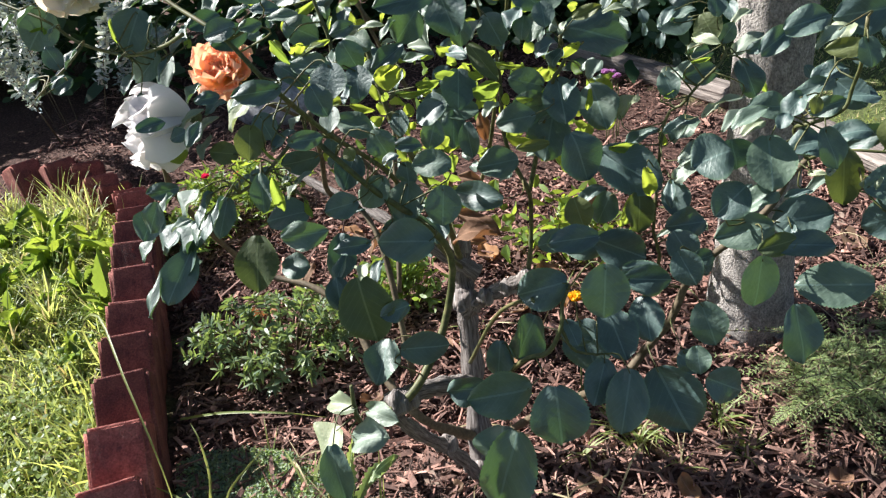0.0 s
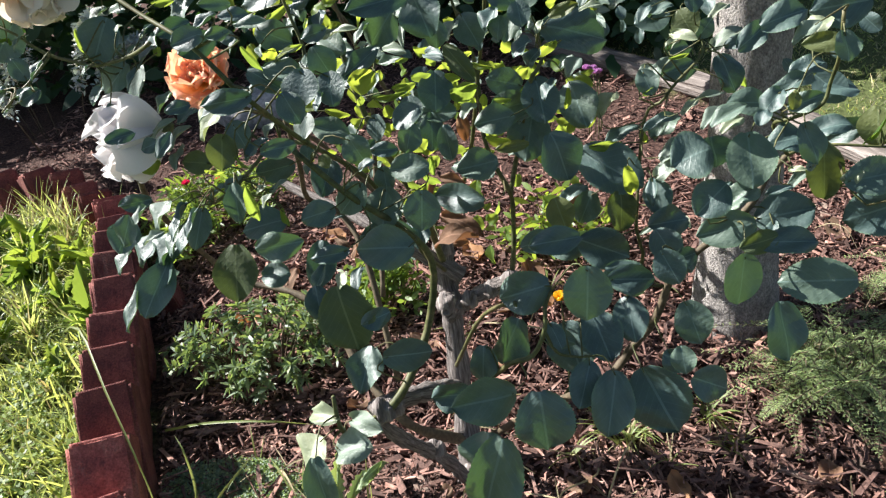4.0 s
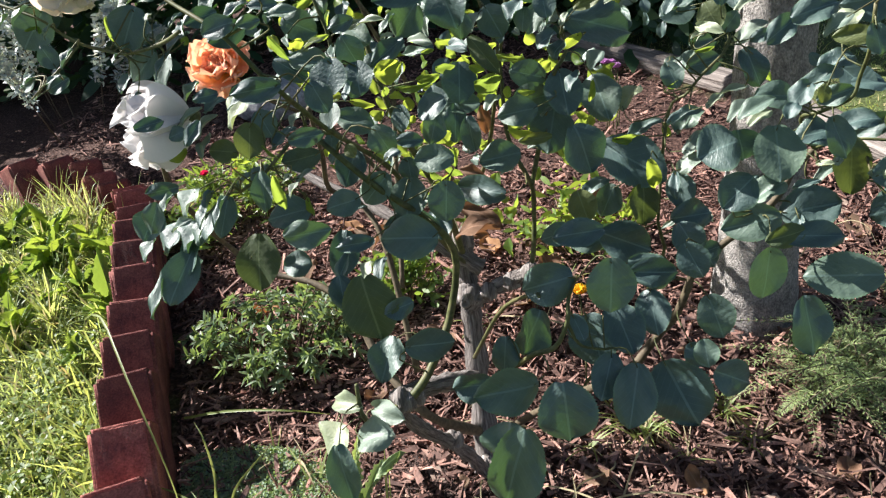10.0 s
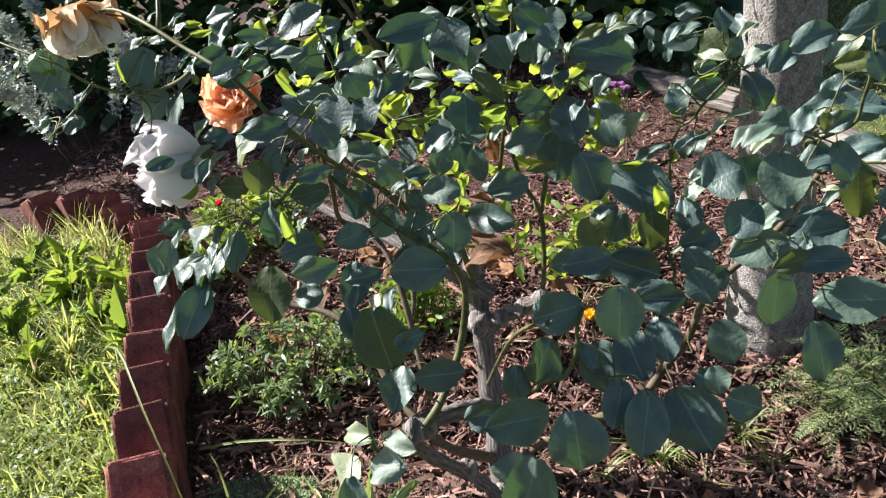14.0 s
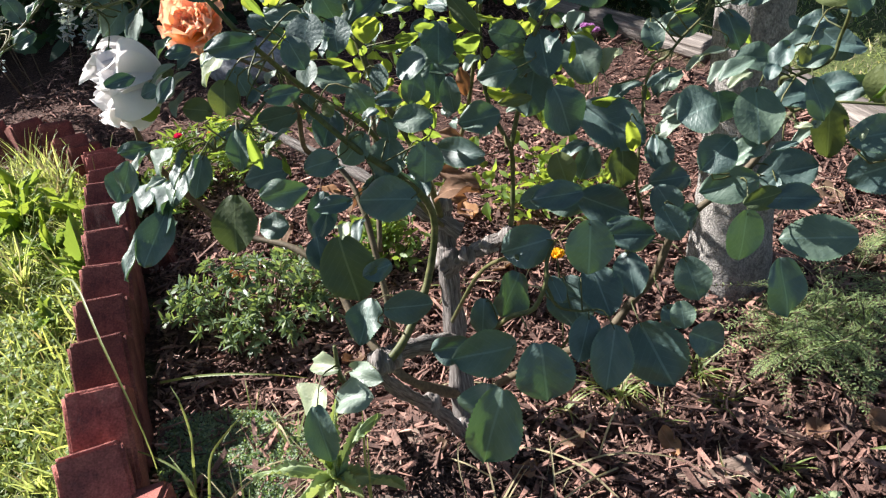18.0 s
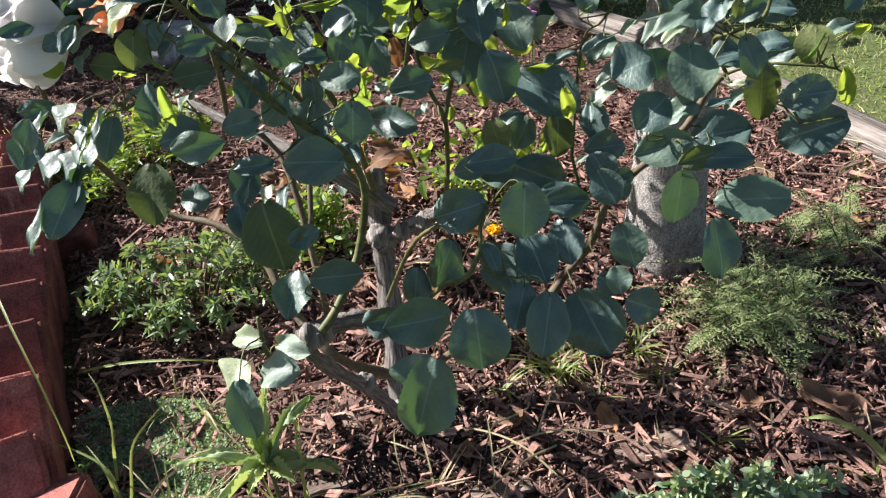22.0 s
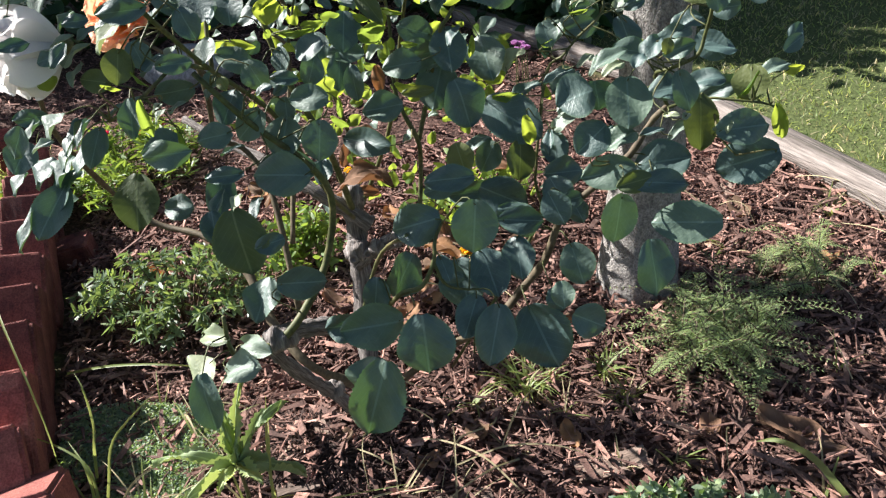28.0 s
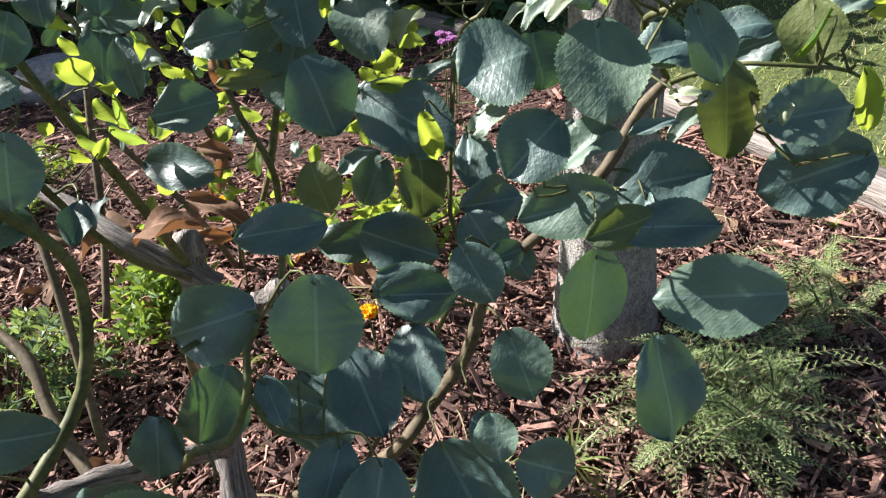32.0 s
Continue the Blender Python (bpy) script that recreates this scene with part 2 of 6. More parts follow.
M_MAUVE = petal_mat("mauve_petal", (0.42, 0.16, 0.32), (0.52, 0.3, 0.48), (0.6, 0.25, 0.6))
M_YELLOW = petal_mat("yellow_petal", (0.85, 0.5, 0.03), (0.9, 0.6, 0.05), (0.9, 0.55, 0.03))


def ground_mat():
    """Red-brown bark soil in the bed; darker turf soil with thatch past the brick edging and the log."""
    m, n, l, p = node_mat("soil")
    pos = n.new("ShaderNodeNewGeometry").outputs["Position"]
    big, small = noise_of(n, l, 7, 6, pos), noise_of(n, l, 120, 4, pos)
    bed = ramp_of(n, l, small, [(0.3, (0.018, 0.011, 0.010)), (0.52, (0.075, 0.043, 0.036)), (0.75, (0.22, 0.14, 0.115))])
    bed = mixed(n, l, "MULTIPLY", 0.7, bed, ramp_of(n, l, big, [(0.3, (0.6, 0.55, 0.5)), (0.7, (1.15, 1.05, 1.0))]))
    turf = ramp_of(n, l, small, [(0.3, (0.04, 0.05, 0.018)), (0.6, (0.105, 0.13, 0.045)), (0.85, (0.22, 0.23, 0.11))])
    att = n.new("ShaderNodeAttribute")
    att.attribute_name = "turf"
    l.new(mixed(n, l, "MIX", att.outputs["Fac"], bed, turf), p.inputs["Base Color"])
    p.inputs["Roughness"].default_value = 0.95
    p.inputs["Specular IOR Level"].default_value = 0.2
    bumped(n, l, small, 0.9, 0.008, p)
    return m


M_SOIL = ground_mat()


# ---- building helpers ----
def mesh_from(name, verts, faces, material, uvs=None, smooth=True):
    me = bpy.data.meshes.new(name)
    me.from_pydata([tuple(v) for v in verts], [], faces)
    me.materials.append(material)
    if uvs is not None:
        lay = me.uv_layers.new(name="UVMap")
        idx = np.empty(len(me.loops), dtype=np.int32)
        me.loops.foreach_get("vertex_index", idx)
        lay.data.foreach_set("uv", np.asarray(uvs, dtype=np.float32)[idx].ravel())
    if smooth:
        me.polygons.foreach_set("use_smooth", [True] * len(me.polygons))
    me.update()
    return me


def hold(name, me, parent=None, label="", m=None):
    ob = new(name, me)
    if m is not None:
        ob.matrix_world = m
    if parent is not None:
        ob.parent = parent
    if label:
        ob["label"] = label
    return ob


def smooth_line(pts, n):
    """n points along a Catmull-Rom line through pts."""
    pts = [Vector(p) for p in pts]
    ext = [pts[0] * 2 - pts[1]] + pts + [pts[-1] * 2 - pts[-2]]
    out = []
    for i in range(n):
        s = i / (n - 1) * (len(pts) - 1)
        k = min(int(s), len(pts) - 2)
        u = s - k
        a, b, c, d = ext[k : k + 4]
        out.append(0.5 * (2 * b + (c - a) * u + (2 * a - 5 * b + 4 * c - d) * u * u + (3 * b - 3 * c + d - a) * u**3))
    return out


def tube_data(pts, r0, r1, n=14, sides=9, knobs=0.0, seed=0):
    """Vertices and faces of a tapered, knobbly stem with closed ends."""
    rr = random.Random(seed)
    line = smooth_line(pts, n)
    verts, faces = [], []
    side = Vector((0.31, 0.87, 0.2))
    for i, p in enumerate(line):
        d = (line[min(i + 1, n - 1)] - line[max(i - 1, 0)]).normalized()
        u = d.cross(side).normalized()
        w = d.cross(u)
        r = r0 + (r1 - r0) * i / (n - 1)
        r *= 1 + knobs * rr.uniform(-0.5, 1.0)
        for k in range(sides):
            a = 2 * math.pi * k / sides
            q = r * (1 + knobs * rr.uniform(-0.35, 0.35))
            verts.append(p + u * (q * math.cos(a)) + w * (q * math.sin(a)))
    for i in range(n - 1):
        for k in range(sides):
            a, b = i * sides + k, i * sides + (k + 1) % sides
            faces.append((a, b, b + sides, a + sides))
    faces.append(tuple(reversed(range(sides))))
    faces.append(tuple(range((n - 1) * sides, n * sides)))
    return verts, faces


def stem(name, pts, r0, r1, material, parent, n=14, sides=9, knobs=0.0, seed=0, label=""):
    v, f = tube_data(pts, r0, r1, n, sides, knobs, seed)
    return hold(name, mesh_from(name, v, f, material), parent, label)


def blade_mesh(name, material, seed, wave=0.05, fold=0.12, curl=0.12, teeth=0.028, point=0.9, nx=8, ny=42):
    """One leaflet of unit length and width lying along +y, its face to +z: oval outline with fine teeth, folded midrib, wavy edge."""
    rr = random.Random(seed)
    ph, ph2 = rr.uniform(0, 6), rr.uniform(0, 6)
    verts, uvs, faces = [], [], []
    for j in range(ny + 1):
        v = j / ny
        half = 0.5 * (max(0.0, math.sin(math.pi * min(1.0, v * 0.97 + 0.03))) ** 0.55) * (1.04 - 0.16 * abs(v - 0.45))
        if v > 0.93:
            half *= 1 - point * (v - 0.93) / 0.07 * 0.5
        half = max(half, 0.012)
        for i in range(nx + 1):
            u = i / nx * 2 - 1
            h = half
            if abs(u) == 1:
                h *= 1 + teeth * (1 if j % 2 else -1)
            x = u * h
            z = fold * abs(u) * half * 1.1 - curl * (v - 0.4) ** 2 * 1.4
            z += 0.0035 * math.cos(2 * math.pi * (v * 8.0 - 3.5 * abs(u) * half / 0.54)) * min(1.0, abs(u) * 3) * math.sin(math.pi * v)
            z += wave * math.sin(v * 9 + ph + u) * u * u * 0.8 + wave * 0.6 * math.sin(u * 4 + ph2 + v * 5)
            verts.append((x, v - 0.5, z))
            uvs.append((0.5 + 0.5 * u * (half / 0.54), v))
    for j in range(ny):
        for i in range(nx):
            a = j * (nx + 1) + i
            faces.append((a, a + 1, a + nx + 2, a + nx + 1))
    me = mesh_from(name, verts, faces, material, uvs)
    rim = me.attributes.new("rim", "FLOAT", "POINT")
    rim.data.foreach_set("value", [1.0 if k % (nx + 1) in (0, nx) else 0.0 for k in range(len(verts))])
    return me


class Pile:
    """Gathers many small sheets or chips into one mesh."""

    def __init__(self):
        self.v, self.f, self.uv, self.k = [], [], [], 0

    def sheet(self, p, along, across, length, width, bend=0.0, segs=3, shape="leaf"):
        """A pointed leaf or grass blade: along and across are unit vectors; it bends towards -z."""
        start = self.k
        for s in range(segs + 1):
            t = s / segs
            if shape == "leaf":
                w = width * math.sin(math.pi * min(0.97, 0.08 + 0.88 * t)) * 0.5
            else:
                w = width * (1 - t) ** 0.7 * 0.5 + width * 0.02
            q = p + along * (length * t) + Vector((0, 0, -bend * length * t * t))
            self.v += [q - across * w, q + across * w]
            self.uv += [(0.2, t), (0.8, t)]
            self.k += 2
        for s in range(segs):
            a = start + 2 * s
            self.f.append((a, a + 1, a + 3, a + 2))

    def chip(self, m, l, w, h, rr):
        """A split sliver of bark: a six-sided wedge with ragged ends."""
        c = []
        ends = {-1: (rr.uniform(0.1, 1.0), rr.uniform(-0.3, 0.3)), 1: (rr.uniform(0.1, 1.0), rr.uniform(-0.3, 0.3))}
        for sx, sy, sz in itertools.product((-1, 1), repeat=3):
            narrow, shift = ends[sx]
            c.append(m @ Vector((sx * l * 0.5 * rr.uniform(0.7, 1.15), w * (sy * 0.5 * narrow + shift) * rr.uniform(0.8, 1.2), sz * h * 0.5 * rr.uniform(0.4, 1.2))))
        s = self.k
        self.v += c
        self.uv += [(0.5, 0.5)] * 8
        for q in ((0, 1, 3, 2), (4, 6, 7, 5), (0, 4, 5, 1), (2, 3, 7, 6), (0, 2, 6, 4), (1, 5, 7, 3)):
            self.f.append(tuple(s + i for i in q))
        self.k += 8

    def make(self, name, material, smooth=True):
        return mesh_from(name, self.v, self.f, material, self.uv, smooth)


def anyway(rr, zmin=-1.0, zmax=1.0):
    z = rr.uniform(zmin, zmax)
    a = rr.uniform(0, 2 * math.pi)
    s = math.sqrt(max(0.0, 1 - z * z))
    return Vector((s * math.cos(a), s * math.sin(a), z))


# ---- ground ----
EDGE = [(-0.13, -0.60), (-0.18, -0.46), (-0.226, -0.372), (-0.25, -0.295), (-0.275, -0.22), (-0.302, -0.143), (-0.326, -0.068), (-0.352, 0.005),
        (-0.378, 0.075), (-0.405, 0.145), (-0.432, 0.212), (-0.458, 0.272), (-0.497, 0.33), (-0.545, 0.375), (-0.592, 0.42), (-0.64, 0.475), (-0.71, 0.502), (-0.79, 0.516)]
LOG_LINE = [(0.22, 1.15), (0.60, 0.56), (0.91, -0.22), (1.06, -0.62)]


def edge_x(y):
    """The brick edging's line: x where it stands at y."""
    for (x0, y0), (x1, y1) in zip(EDGE, EDGE[1:]):
        if y <= y1:
            return x0 + (x1 - x0) * (y - y0) / (y1 - y0)
    return -9.0


def past_log(x, y):
    """Whether a place lies beyond the logs that end the bed."""
    for (x0, y0), (x1, y1) in zip(LOG_LINE, LOG_LINE[1:]):
        if y >= y1 or (x1, y1) == LOG_LINE[-1]:
            return x > x0 + (x1 - x0) * (y - y0) / (y1 - y0)


def turf_at(x, y):
    if past_log(x, y) and y < 3.2:
        return 1.0
    if y < -0.85 + 0.06 * noise.noise((x * 4, 0.0, 2.0)):
        return 1.0
    return 1.0 if x < edge_x(y) - 0.0 and y < 0.43 else 0.0


def height(x, y):
    h = 0.006 * noise.noise((x * 9, y * 9, 1.3)) + 0.004 * noise.noise((x * 31, y * 31, 4.1))
    h += 0.035 * math.exp(-(((x - 0.04) / 0.07) ** 2 + ((y + 0.34) / 0.06) ** 2))
    if turf_at(x, y):
        h += 0.012
    return h


def make_ground():
    n = 230
    s = [math.sinh((i / n * 2 - 1) * 5.2) / math.sinh(5.2) for i in range(n + 1)]
    lin = [i / n * 2 - 1 for i in range(n + 1)]
    xs = [0.1 + 1.6 * a + 60 * b for a, b in zip(lin, s)]
    verts, faces = [], []
    for y in xs:
        for x in xs:
            verts.append((x, y, height(x, y) if abs(x) < 3 and abs(y) < 4 else 0.0))
    for j in range(n):
        for i in range(n):
            a = j * (n + 1) + i
            faces.append((a, a + 1, a + n + 2, a + n + 1))
    me = mesh_from("ground", verts, faces, M_SOIL)
    at = me.attributes.new("turf", "FLOAT", "POINT")
    at.data.foreach_set("value", [turf_at(v[0], v[1]) for v in verts])
    return tagged(hold("ground", me), "red-brown mulched garden soil with lawn beyond the edging", "ground", kind="structure")


make_ground()


def mulch_spot(rr):
    """A random place in the bed, denser near the rose."""
    while True:
        if rr.random() < 0.72:
            x, y = rr.uniform(-0.36, 0.85), rr.uniform(-0.62, 0.36)
        else:
            x, y = rr.uniform(-0.9, 0.8), rr.uniform(0.22, 1.3)
        if x > edge_x(y) + 0.028 and not past_log(x, y):
            return x, y
        if y > 0.45 and not past_log(x, y):
            return x, y


def make_mulch():
    rr = random.Random(21)
    pile = Pile()
    for i in range(56000):
        x, y = mulch_spot(rr)
        big = rr.random() ** 3
        l = 0.0025 + 0.02 * big
        w = 0.001 + l * rr.uniform(0.08, 0.34)
        z = height(x, y) + 0.014 * rr.random() ** 1.6
        m = Matrix.Translation((x, y, z)) @ Euler((rr.gauss(0, 0.7), rr.gauss(0, 0.4), rr.uniform(0, 6.28))).to_matrix().to_4x4()
        pile.chip(m, l, w, rr.uniform(0.0008, 0.003), rr)
    for i in range(6000):
        x, y = mulch_spot(rr)
        l = 0.014 + 0.036 * rr.random() ** 1.7
        m = Matrix.Translation((x, y, height(x, y) + rr.uniform(0.003, 0.016))) @ Euler((rr.gauss(0, 0.5), rr.gauss(0, 0.26), rr.uniform(0, 6.28))).to_matrix().to_4x4()
        pile.chip(m, l, rr.uniform(0.002, 0.0085), rr.uniform(0.0008, 0.002), rr)
    fibre = Pile()
    for i in range(3200):
        a, r = rr.uniform(0, 6.283), rr.random() ** 0.7
        x, y = 0.065 + 0.14 * r * math.cos(a), -0.345 + 0.075 * r * math.sin(a)
        l = rr.uniform(0.008, 0.028)
        m = Matrix.Translation((x, y, height(x, y) + rr.uniform(0.0, 0.006))) @ Euler((rr.gauss(0, 0.3), rr.gauss(0, 0.35), a + rr.gauss(0, 0.6))).to_matrix().to_4x4()
        fibre.chip(m, l, rr.uniform(0.0008, 0.002), rr.uniform(0.0006, 0.0014), rr)
    tagged(hold("shredded_bark", fibre.make("shredded_bark", M_FIBRE_SHADED, False)), "mound of dark shredded bark fibre, colour deepened for bush shade, round the rose trunk", "mulch", kind="stuff")
    return tagged(hold("bark_mulch", pile.make("bark_mulch", M_MULCH, False)), "loose red-brown shredded bark mulch covering the bed", "mulch", kind="stuff")


make_mulch()


# ---- brick edging ----
def brick_mesh(seed):
    rr = random.Random(seed)
    bm = bmesh.new()
    bmesh.ops.create_cube(bm, size=1.0)
    for v in bm.verts:
        v.co = Vector((v.co.x * 0.059, v.co.y * 0.0565, v.co.z * 0.150)) + Vector([rr.uniform(-0.0008, 0.0008) for _ in range(3)])
    bmesh.ops.subdivide_edges(bm, edges=bm.edges[:], cuts=7, use_grid_fill=True)
    sharp = [e for e in bm.edges if e.calc_face_angle(0.0) > 0.5]
    bmesh.ops.bevel(bm, geom=sharp, offset=0.0042, segments=4, affect="EDGES")
    bm.normal_update()
    for v in bm.verts:
        worn = min(1.0, max(abs(v.co.x) / 0.027, abs(v.co.y) / 0.028))
        v.co += v.normal * (0.00025 * noise.noise(v.co * 90 + Vector((seed, 0, 0))) + 0.0003 * worn * min(0.0, noise.noise(v.co * 45 + Vector((0, seed, 0)))))
    for fc in bm.faces:
        fc.smooth = min(e.calc_length() for e in fc.edges) < 0.003
    me = bpy.data.meshes.new("brick")
    bm.to_mesh(me)
    bm.free()
    me.materials.append(M_BRICK)
    return me


def make_edging():
    rr = random.Random(5)
    root = tagged(new("brick_edging"), "leaning weathered red brick edging between lawn and bed", "edging", kind="structure")
    kinds = [brick_mesh(40 + i) for i in range(6)]
    for i in range(2, len(EDGE)):
        (x, y), (xp, yp) = EDGE[i], EDGE[i - 1]
        turn = math.atan2(-(x - xp), y - yp)
        m = Matrix.Translation((x, y, (0.12 if i < 10 else 0.108 if i < 12 else 0.08) + rr.uniform(-0.004, 0.004)))
        m = m @ Euler((0, 0, (turn if i < 12 else 0.7 * turn) + rr.uniform(-0.04, 0.04))).to_matrix().to_4x4()
        m = m @ Euler((radians((-44 if i < 10 else -34 if i < 12 else -24) + rr.uniform(-1.5, 1.5)), radians(7 + rr.uniform(-2, 2)), 0)).to_matrix().to_4x4()
        m = m @ Matrix.Translation((0.003, 0.0282, -0.075))
        hold("brick", kinds[i % 6], root, m=m)
    # the end brick stands upright, turned outwards
    m = Matrix.Translation((-0.174, -0.43, 0.014)) @ Euler((radians(-24), radians(-4), radians(14))).to_matrix().to_4x4()
    hold("brick", kinds[1], root, m=m)

    # a broken brick lies half sunk behind the row
    m = Matrix.Translation((-0.352, 0.085, 0.012)) @ Euler((radians(8), radians(82), radians(20))).to_matrix().to_4x4() @ Matrix.Diagonal((0.7, 0.8, 0.5, 1))
    hold("brick", kinds[3], root, m=m)


make_edging()


# ---- tree, log, rock ----
def make_tree():
    root = tagged(new("tree"), "grey-brown rough-barked tree trunk rising from the bed", "tree")
    root.location = (0.436, -0.076, 0)
    rr = random.Random(3)
    verts, faces, n, sides = [], [], 90, 56
    for i in range(n):
        t = i / (n - 1)
        z = -0.03 + 2.6 * t**1.6
        r = 0.0358 + 0.016 * math.exp(-max(z, 0) * 7)
        cx, cy = 0.01 * math.sin(z * 1.3) - 0.004, 0.03 * z
        for k in range(sides):
            a = 2 * math.pi * k / sides
            d = Vector((math.cos(a), math.sin(a), 0))
            q = r * (1 + 0.05 * noise.noise((d.x * 2, d.y * 2, z * 4)))
            q += 0.0012 * noise.noise((d.x * 9, d.y * 9, z * 38)) + 0.0014 * noise.noise((d.x * 26, d.y * 26, z * 110))
            verts.append((cx + d.x * q, cy + d.y * q, z))
    for i in range(n - 1):
        for k in range(sides):
            a, b = i * sides + k, i * sides + (k + 1) % sides
            faces.append((a, b, b + sides, a + sides))
    faces.append(tuple(range((n - 1) * sides, n * sides)))
    hold("trunk", mesh_from("trunk", verts, faces, M_BARK), root)
    crown = Pile()
    for i in range(6):
        a = i * 1.05 + rr.uniform(-0.2, 0.2)
        z0, far = 2.15 + 0.06 * i, rr.uniform(0.5, 0.8)
        pts = [(0.01, 0.03 * z0, z0), (far * 0.4 * math.cos(a), 0.07 + far * 0.4 * math.sin(a), z0 + 0.25), (far * math.cos(a), 0.07 + far * math.sin(a), z0 + 0.6)]
        v, f = tube_data(pts, 0.024, 0.006, 14, 8, 0.1, i)
        hold("limb", mesh_from("limb", v, f, M_BARK), root)
        for p in smooth_line(pts, 9)[3:]:
            for _ in range(60):
                q = p + anyway(rr) * 0.26 * rr.random() ** 0.5
                d = anyway(rr, -0.7, 0.6)
                s = rr.uniform(0.04, 0.075)
                crown.sheet(q, d, d.cross(anyway(rr)).normalized(), s, s * 0.45, 0.3, 3)
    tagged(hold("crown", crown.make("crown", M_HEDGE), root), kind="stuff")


make_tree()


def make_log(start, end, thick, seed, label):
    """A weathered timber log with long drying cracks and uneven, broken ends, edging the bed."""
    a, d = Vector((*start, 0)), Vector((*end, 0)) - Vector((*start, 0))
    verts, faces, n, sides = [], [], 150, 44
    for i in range(n):
        x = d.length * i / (n - 1)
        for k in range(sides):
            q = 2 * math.pi * k / sides
            c, t = math.cos(q), math.sin(q)
            r = thick * (abs(c) ** 2.6 + abs(t) ** 2.6) ** (-1 / 2.6)
            r *= 1 + 0.09 * noise.noise((x * 3 + seed, c * 2, t * 2)) + 0.05 * noise.noise((x * 4, c * 7 + seed, t * 7))
            r -= thick * 0.22 * max(0.0, noise.noise((x * 2.2, c * 13 + seed, t * 13)) - 0.12)
            end_wear = 0.5 * thick * noise.noise((c * 3, t * 3, seed)) * (1 if i in (0, n - 1) else 0)
            verts.append((x + end_wear, c * r * 1.12, t * r * 0.95))
    for i in range(n - 1):
        for k in range(sides):
            p, q = i * sides + k, i * sides + (k + 1) % sides
            faces.append((p, p + sides, q + sides, q))
    faces.append(tuple(range(sides)))
    faces.append(tuple(reversed(range((n - 1) * sides, n * sides))))
    ob = hold("log", mesh_from("log", verts, faces, M_LOG))
    ob.matrix_world = Matrix.Translation((a.x, a.y, thick * 0.92)) @ Euler((0, 0, math.atan2(d.y, d.x))).to_matrix().to_4x4()
    tagged(ob, label, "log", "logs edging the bed")


make_log((0.28, 1.06), (0.598, 0.575), 0.024, 3.0, "weathered grey-brown log at the far edge of bed")
make_log((0.618, 0.555), (0.92, -0.23), 0.024, 9.0, "long cracked grey-brown log lying between bed and lawn")


def make_rock(x, y, s, seed):
    bm = bmesh.new()
    bmesh.ops.create_icosphere(bm, subdivisions=4, radius=1.0)
    for v in bm.verts:
        k = 1 + 0.25 * noise.noise(v.co * 1.3 + Vector((seed, 0, 0))) + 0.05 * noise.noise(v.co * 5)
        v.co = Vector((v.co.x * s * 1.5, v.co.y * s, v.co.z * s * 0.8)) * k
    for f in bm.faces:
        f.smooth = True
    me = bpy.data.meshes.new("rock")
    bm.to_mesh(me)
    bm.free()
    me.materials.append(M_ROCK)
    ob = hold("rock", me)
    ob.location = (x, y, s * 0.45)
    tagged(ob, "smooth pale grey rock half sunk in mulch", "rock")


make_rock(-0.339, 0.812, 0.065, 2.0)


# ---- rose bush ----
ROSE = tagged(new("rose_bush"), "leafy rose bush with grey woody base, white and orange blooms", "rose bush")
ROSE.location = (0.10, -0.25, 0.0)
bpy.context.view_layer.update()
FACE_R = Vector((0.99, 0.016, -0.137)).normalized()
FACE_U = Vector((0.108, 0.531, 0.841)).normalized()
FACE_B = FACE_R.cross(FACE_U).normalized()
SHEEN = (FACE_B + SUN_TO).normalized()
CANE_POINTS = []


def under(ob, parent):
    """Parents ob and keeps where it stands."""
    m = ob.matrix_world.copy()
    ob.parent = parent
    ob.matrix_parent_inverse = Matrix.Translation(parent.location).inverted()
    ob.matrix_basis = m
    return ob


def cane(name, pts, r0, r1, material, knobs=0.08, n=22, label=""):
    v, f = tube_data(pts, r0, r1, n, 10, knobs, len(CANE_POINTS))
    line = smooth_line(pts, n)
    run = [0.0]
    for p, q in zip(line, line[1:]):
        run.append(run[-1] + (q - p).length)
    uv = [((r0 + r1) * math.pi * abs(k / 10 - 0.5) * 2, run[i]) for i in range(n) for k in range(10)]
    ob = under(hold(name, mesh_from(name, v, f, material, uv), None, label), ROSE)
    CANE_POINTS.extend(line)
    return ob


cane("trunk", [(0.106, -0.298, -0.02), (0.105, -0.262, 0.05), (0.106, -0.225, 0.14), (0.107, -0.215, 0.19), (0.108, -0.206, 0.236)], 0.0115, 0.009, M_WOOD, 0.2, 34, "grey cracked woody trunk with knots")
cane("branch", [(0.104, -0.232, 0.17), (0.124, -0.231, 0.185), (0.15, -0.236, 0.20), (0.17, -0.258, 0.225)], 0.0075, 0.0055, M_WOOD, 0.35, 22, "knobbly grey branch")
cane("branch", [(0.106, -0.295, -0.005), (0.095, -0.322, 0.06), (0.082, -0.354, 0.118), (0.07, -0.40, 0.185), (0.062, -0.432, 0.238)], 0.0068, 0.0042, M_WOOD, 0.3, 30, "knobbly grey branch")
cane("branch", [(0.105, -0.25, 0.09), (0.108, -0.33, 0.17), (0.095, -0.39, 0.222), (0.07, -0.424, 0.246)], 0.005, 0.0062, M_WOOD, 0.3, 26, "knobbly grey branch")
cane("cane", [(0.066, -0.43, 0.24), (0.084, -0.42, 0.254), (0.103, -0.385, 0.275), (0.115, -0.377, 0.325), (0.103, -0.385, 0.36), (0.075, -0.395, 0.395), (0.045, -0.39, 0.43)], 0.0034, 0.0017, M_STEM, 0.06)
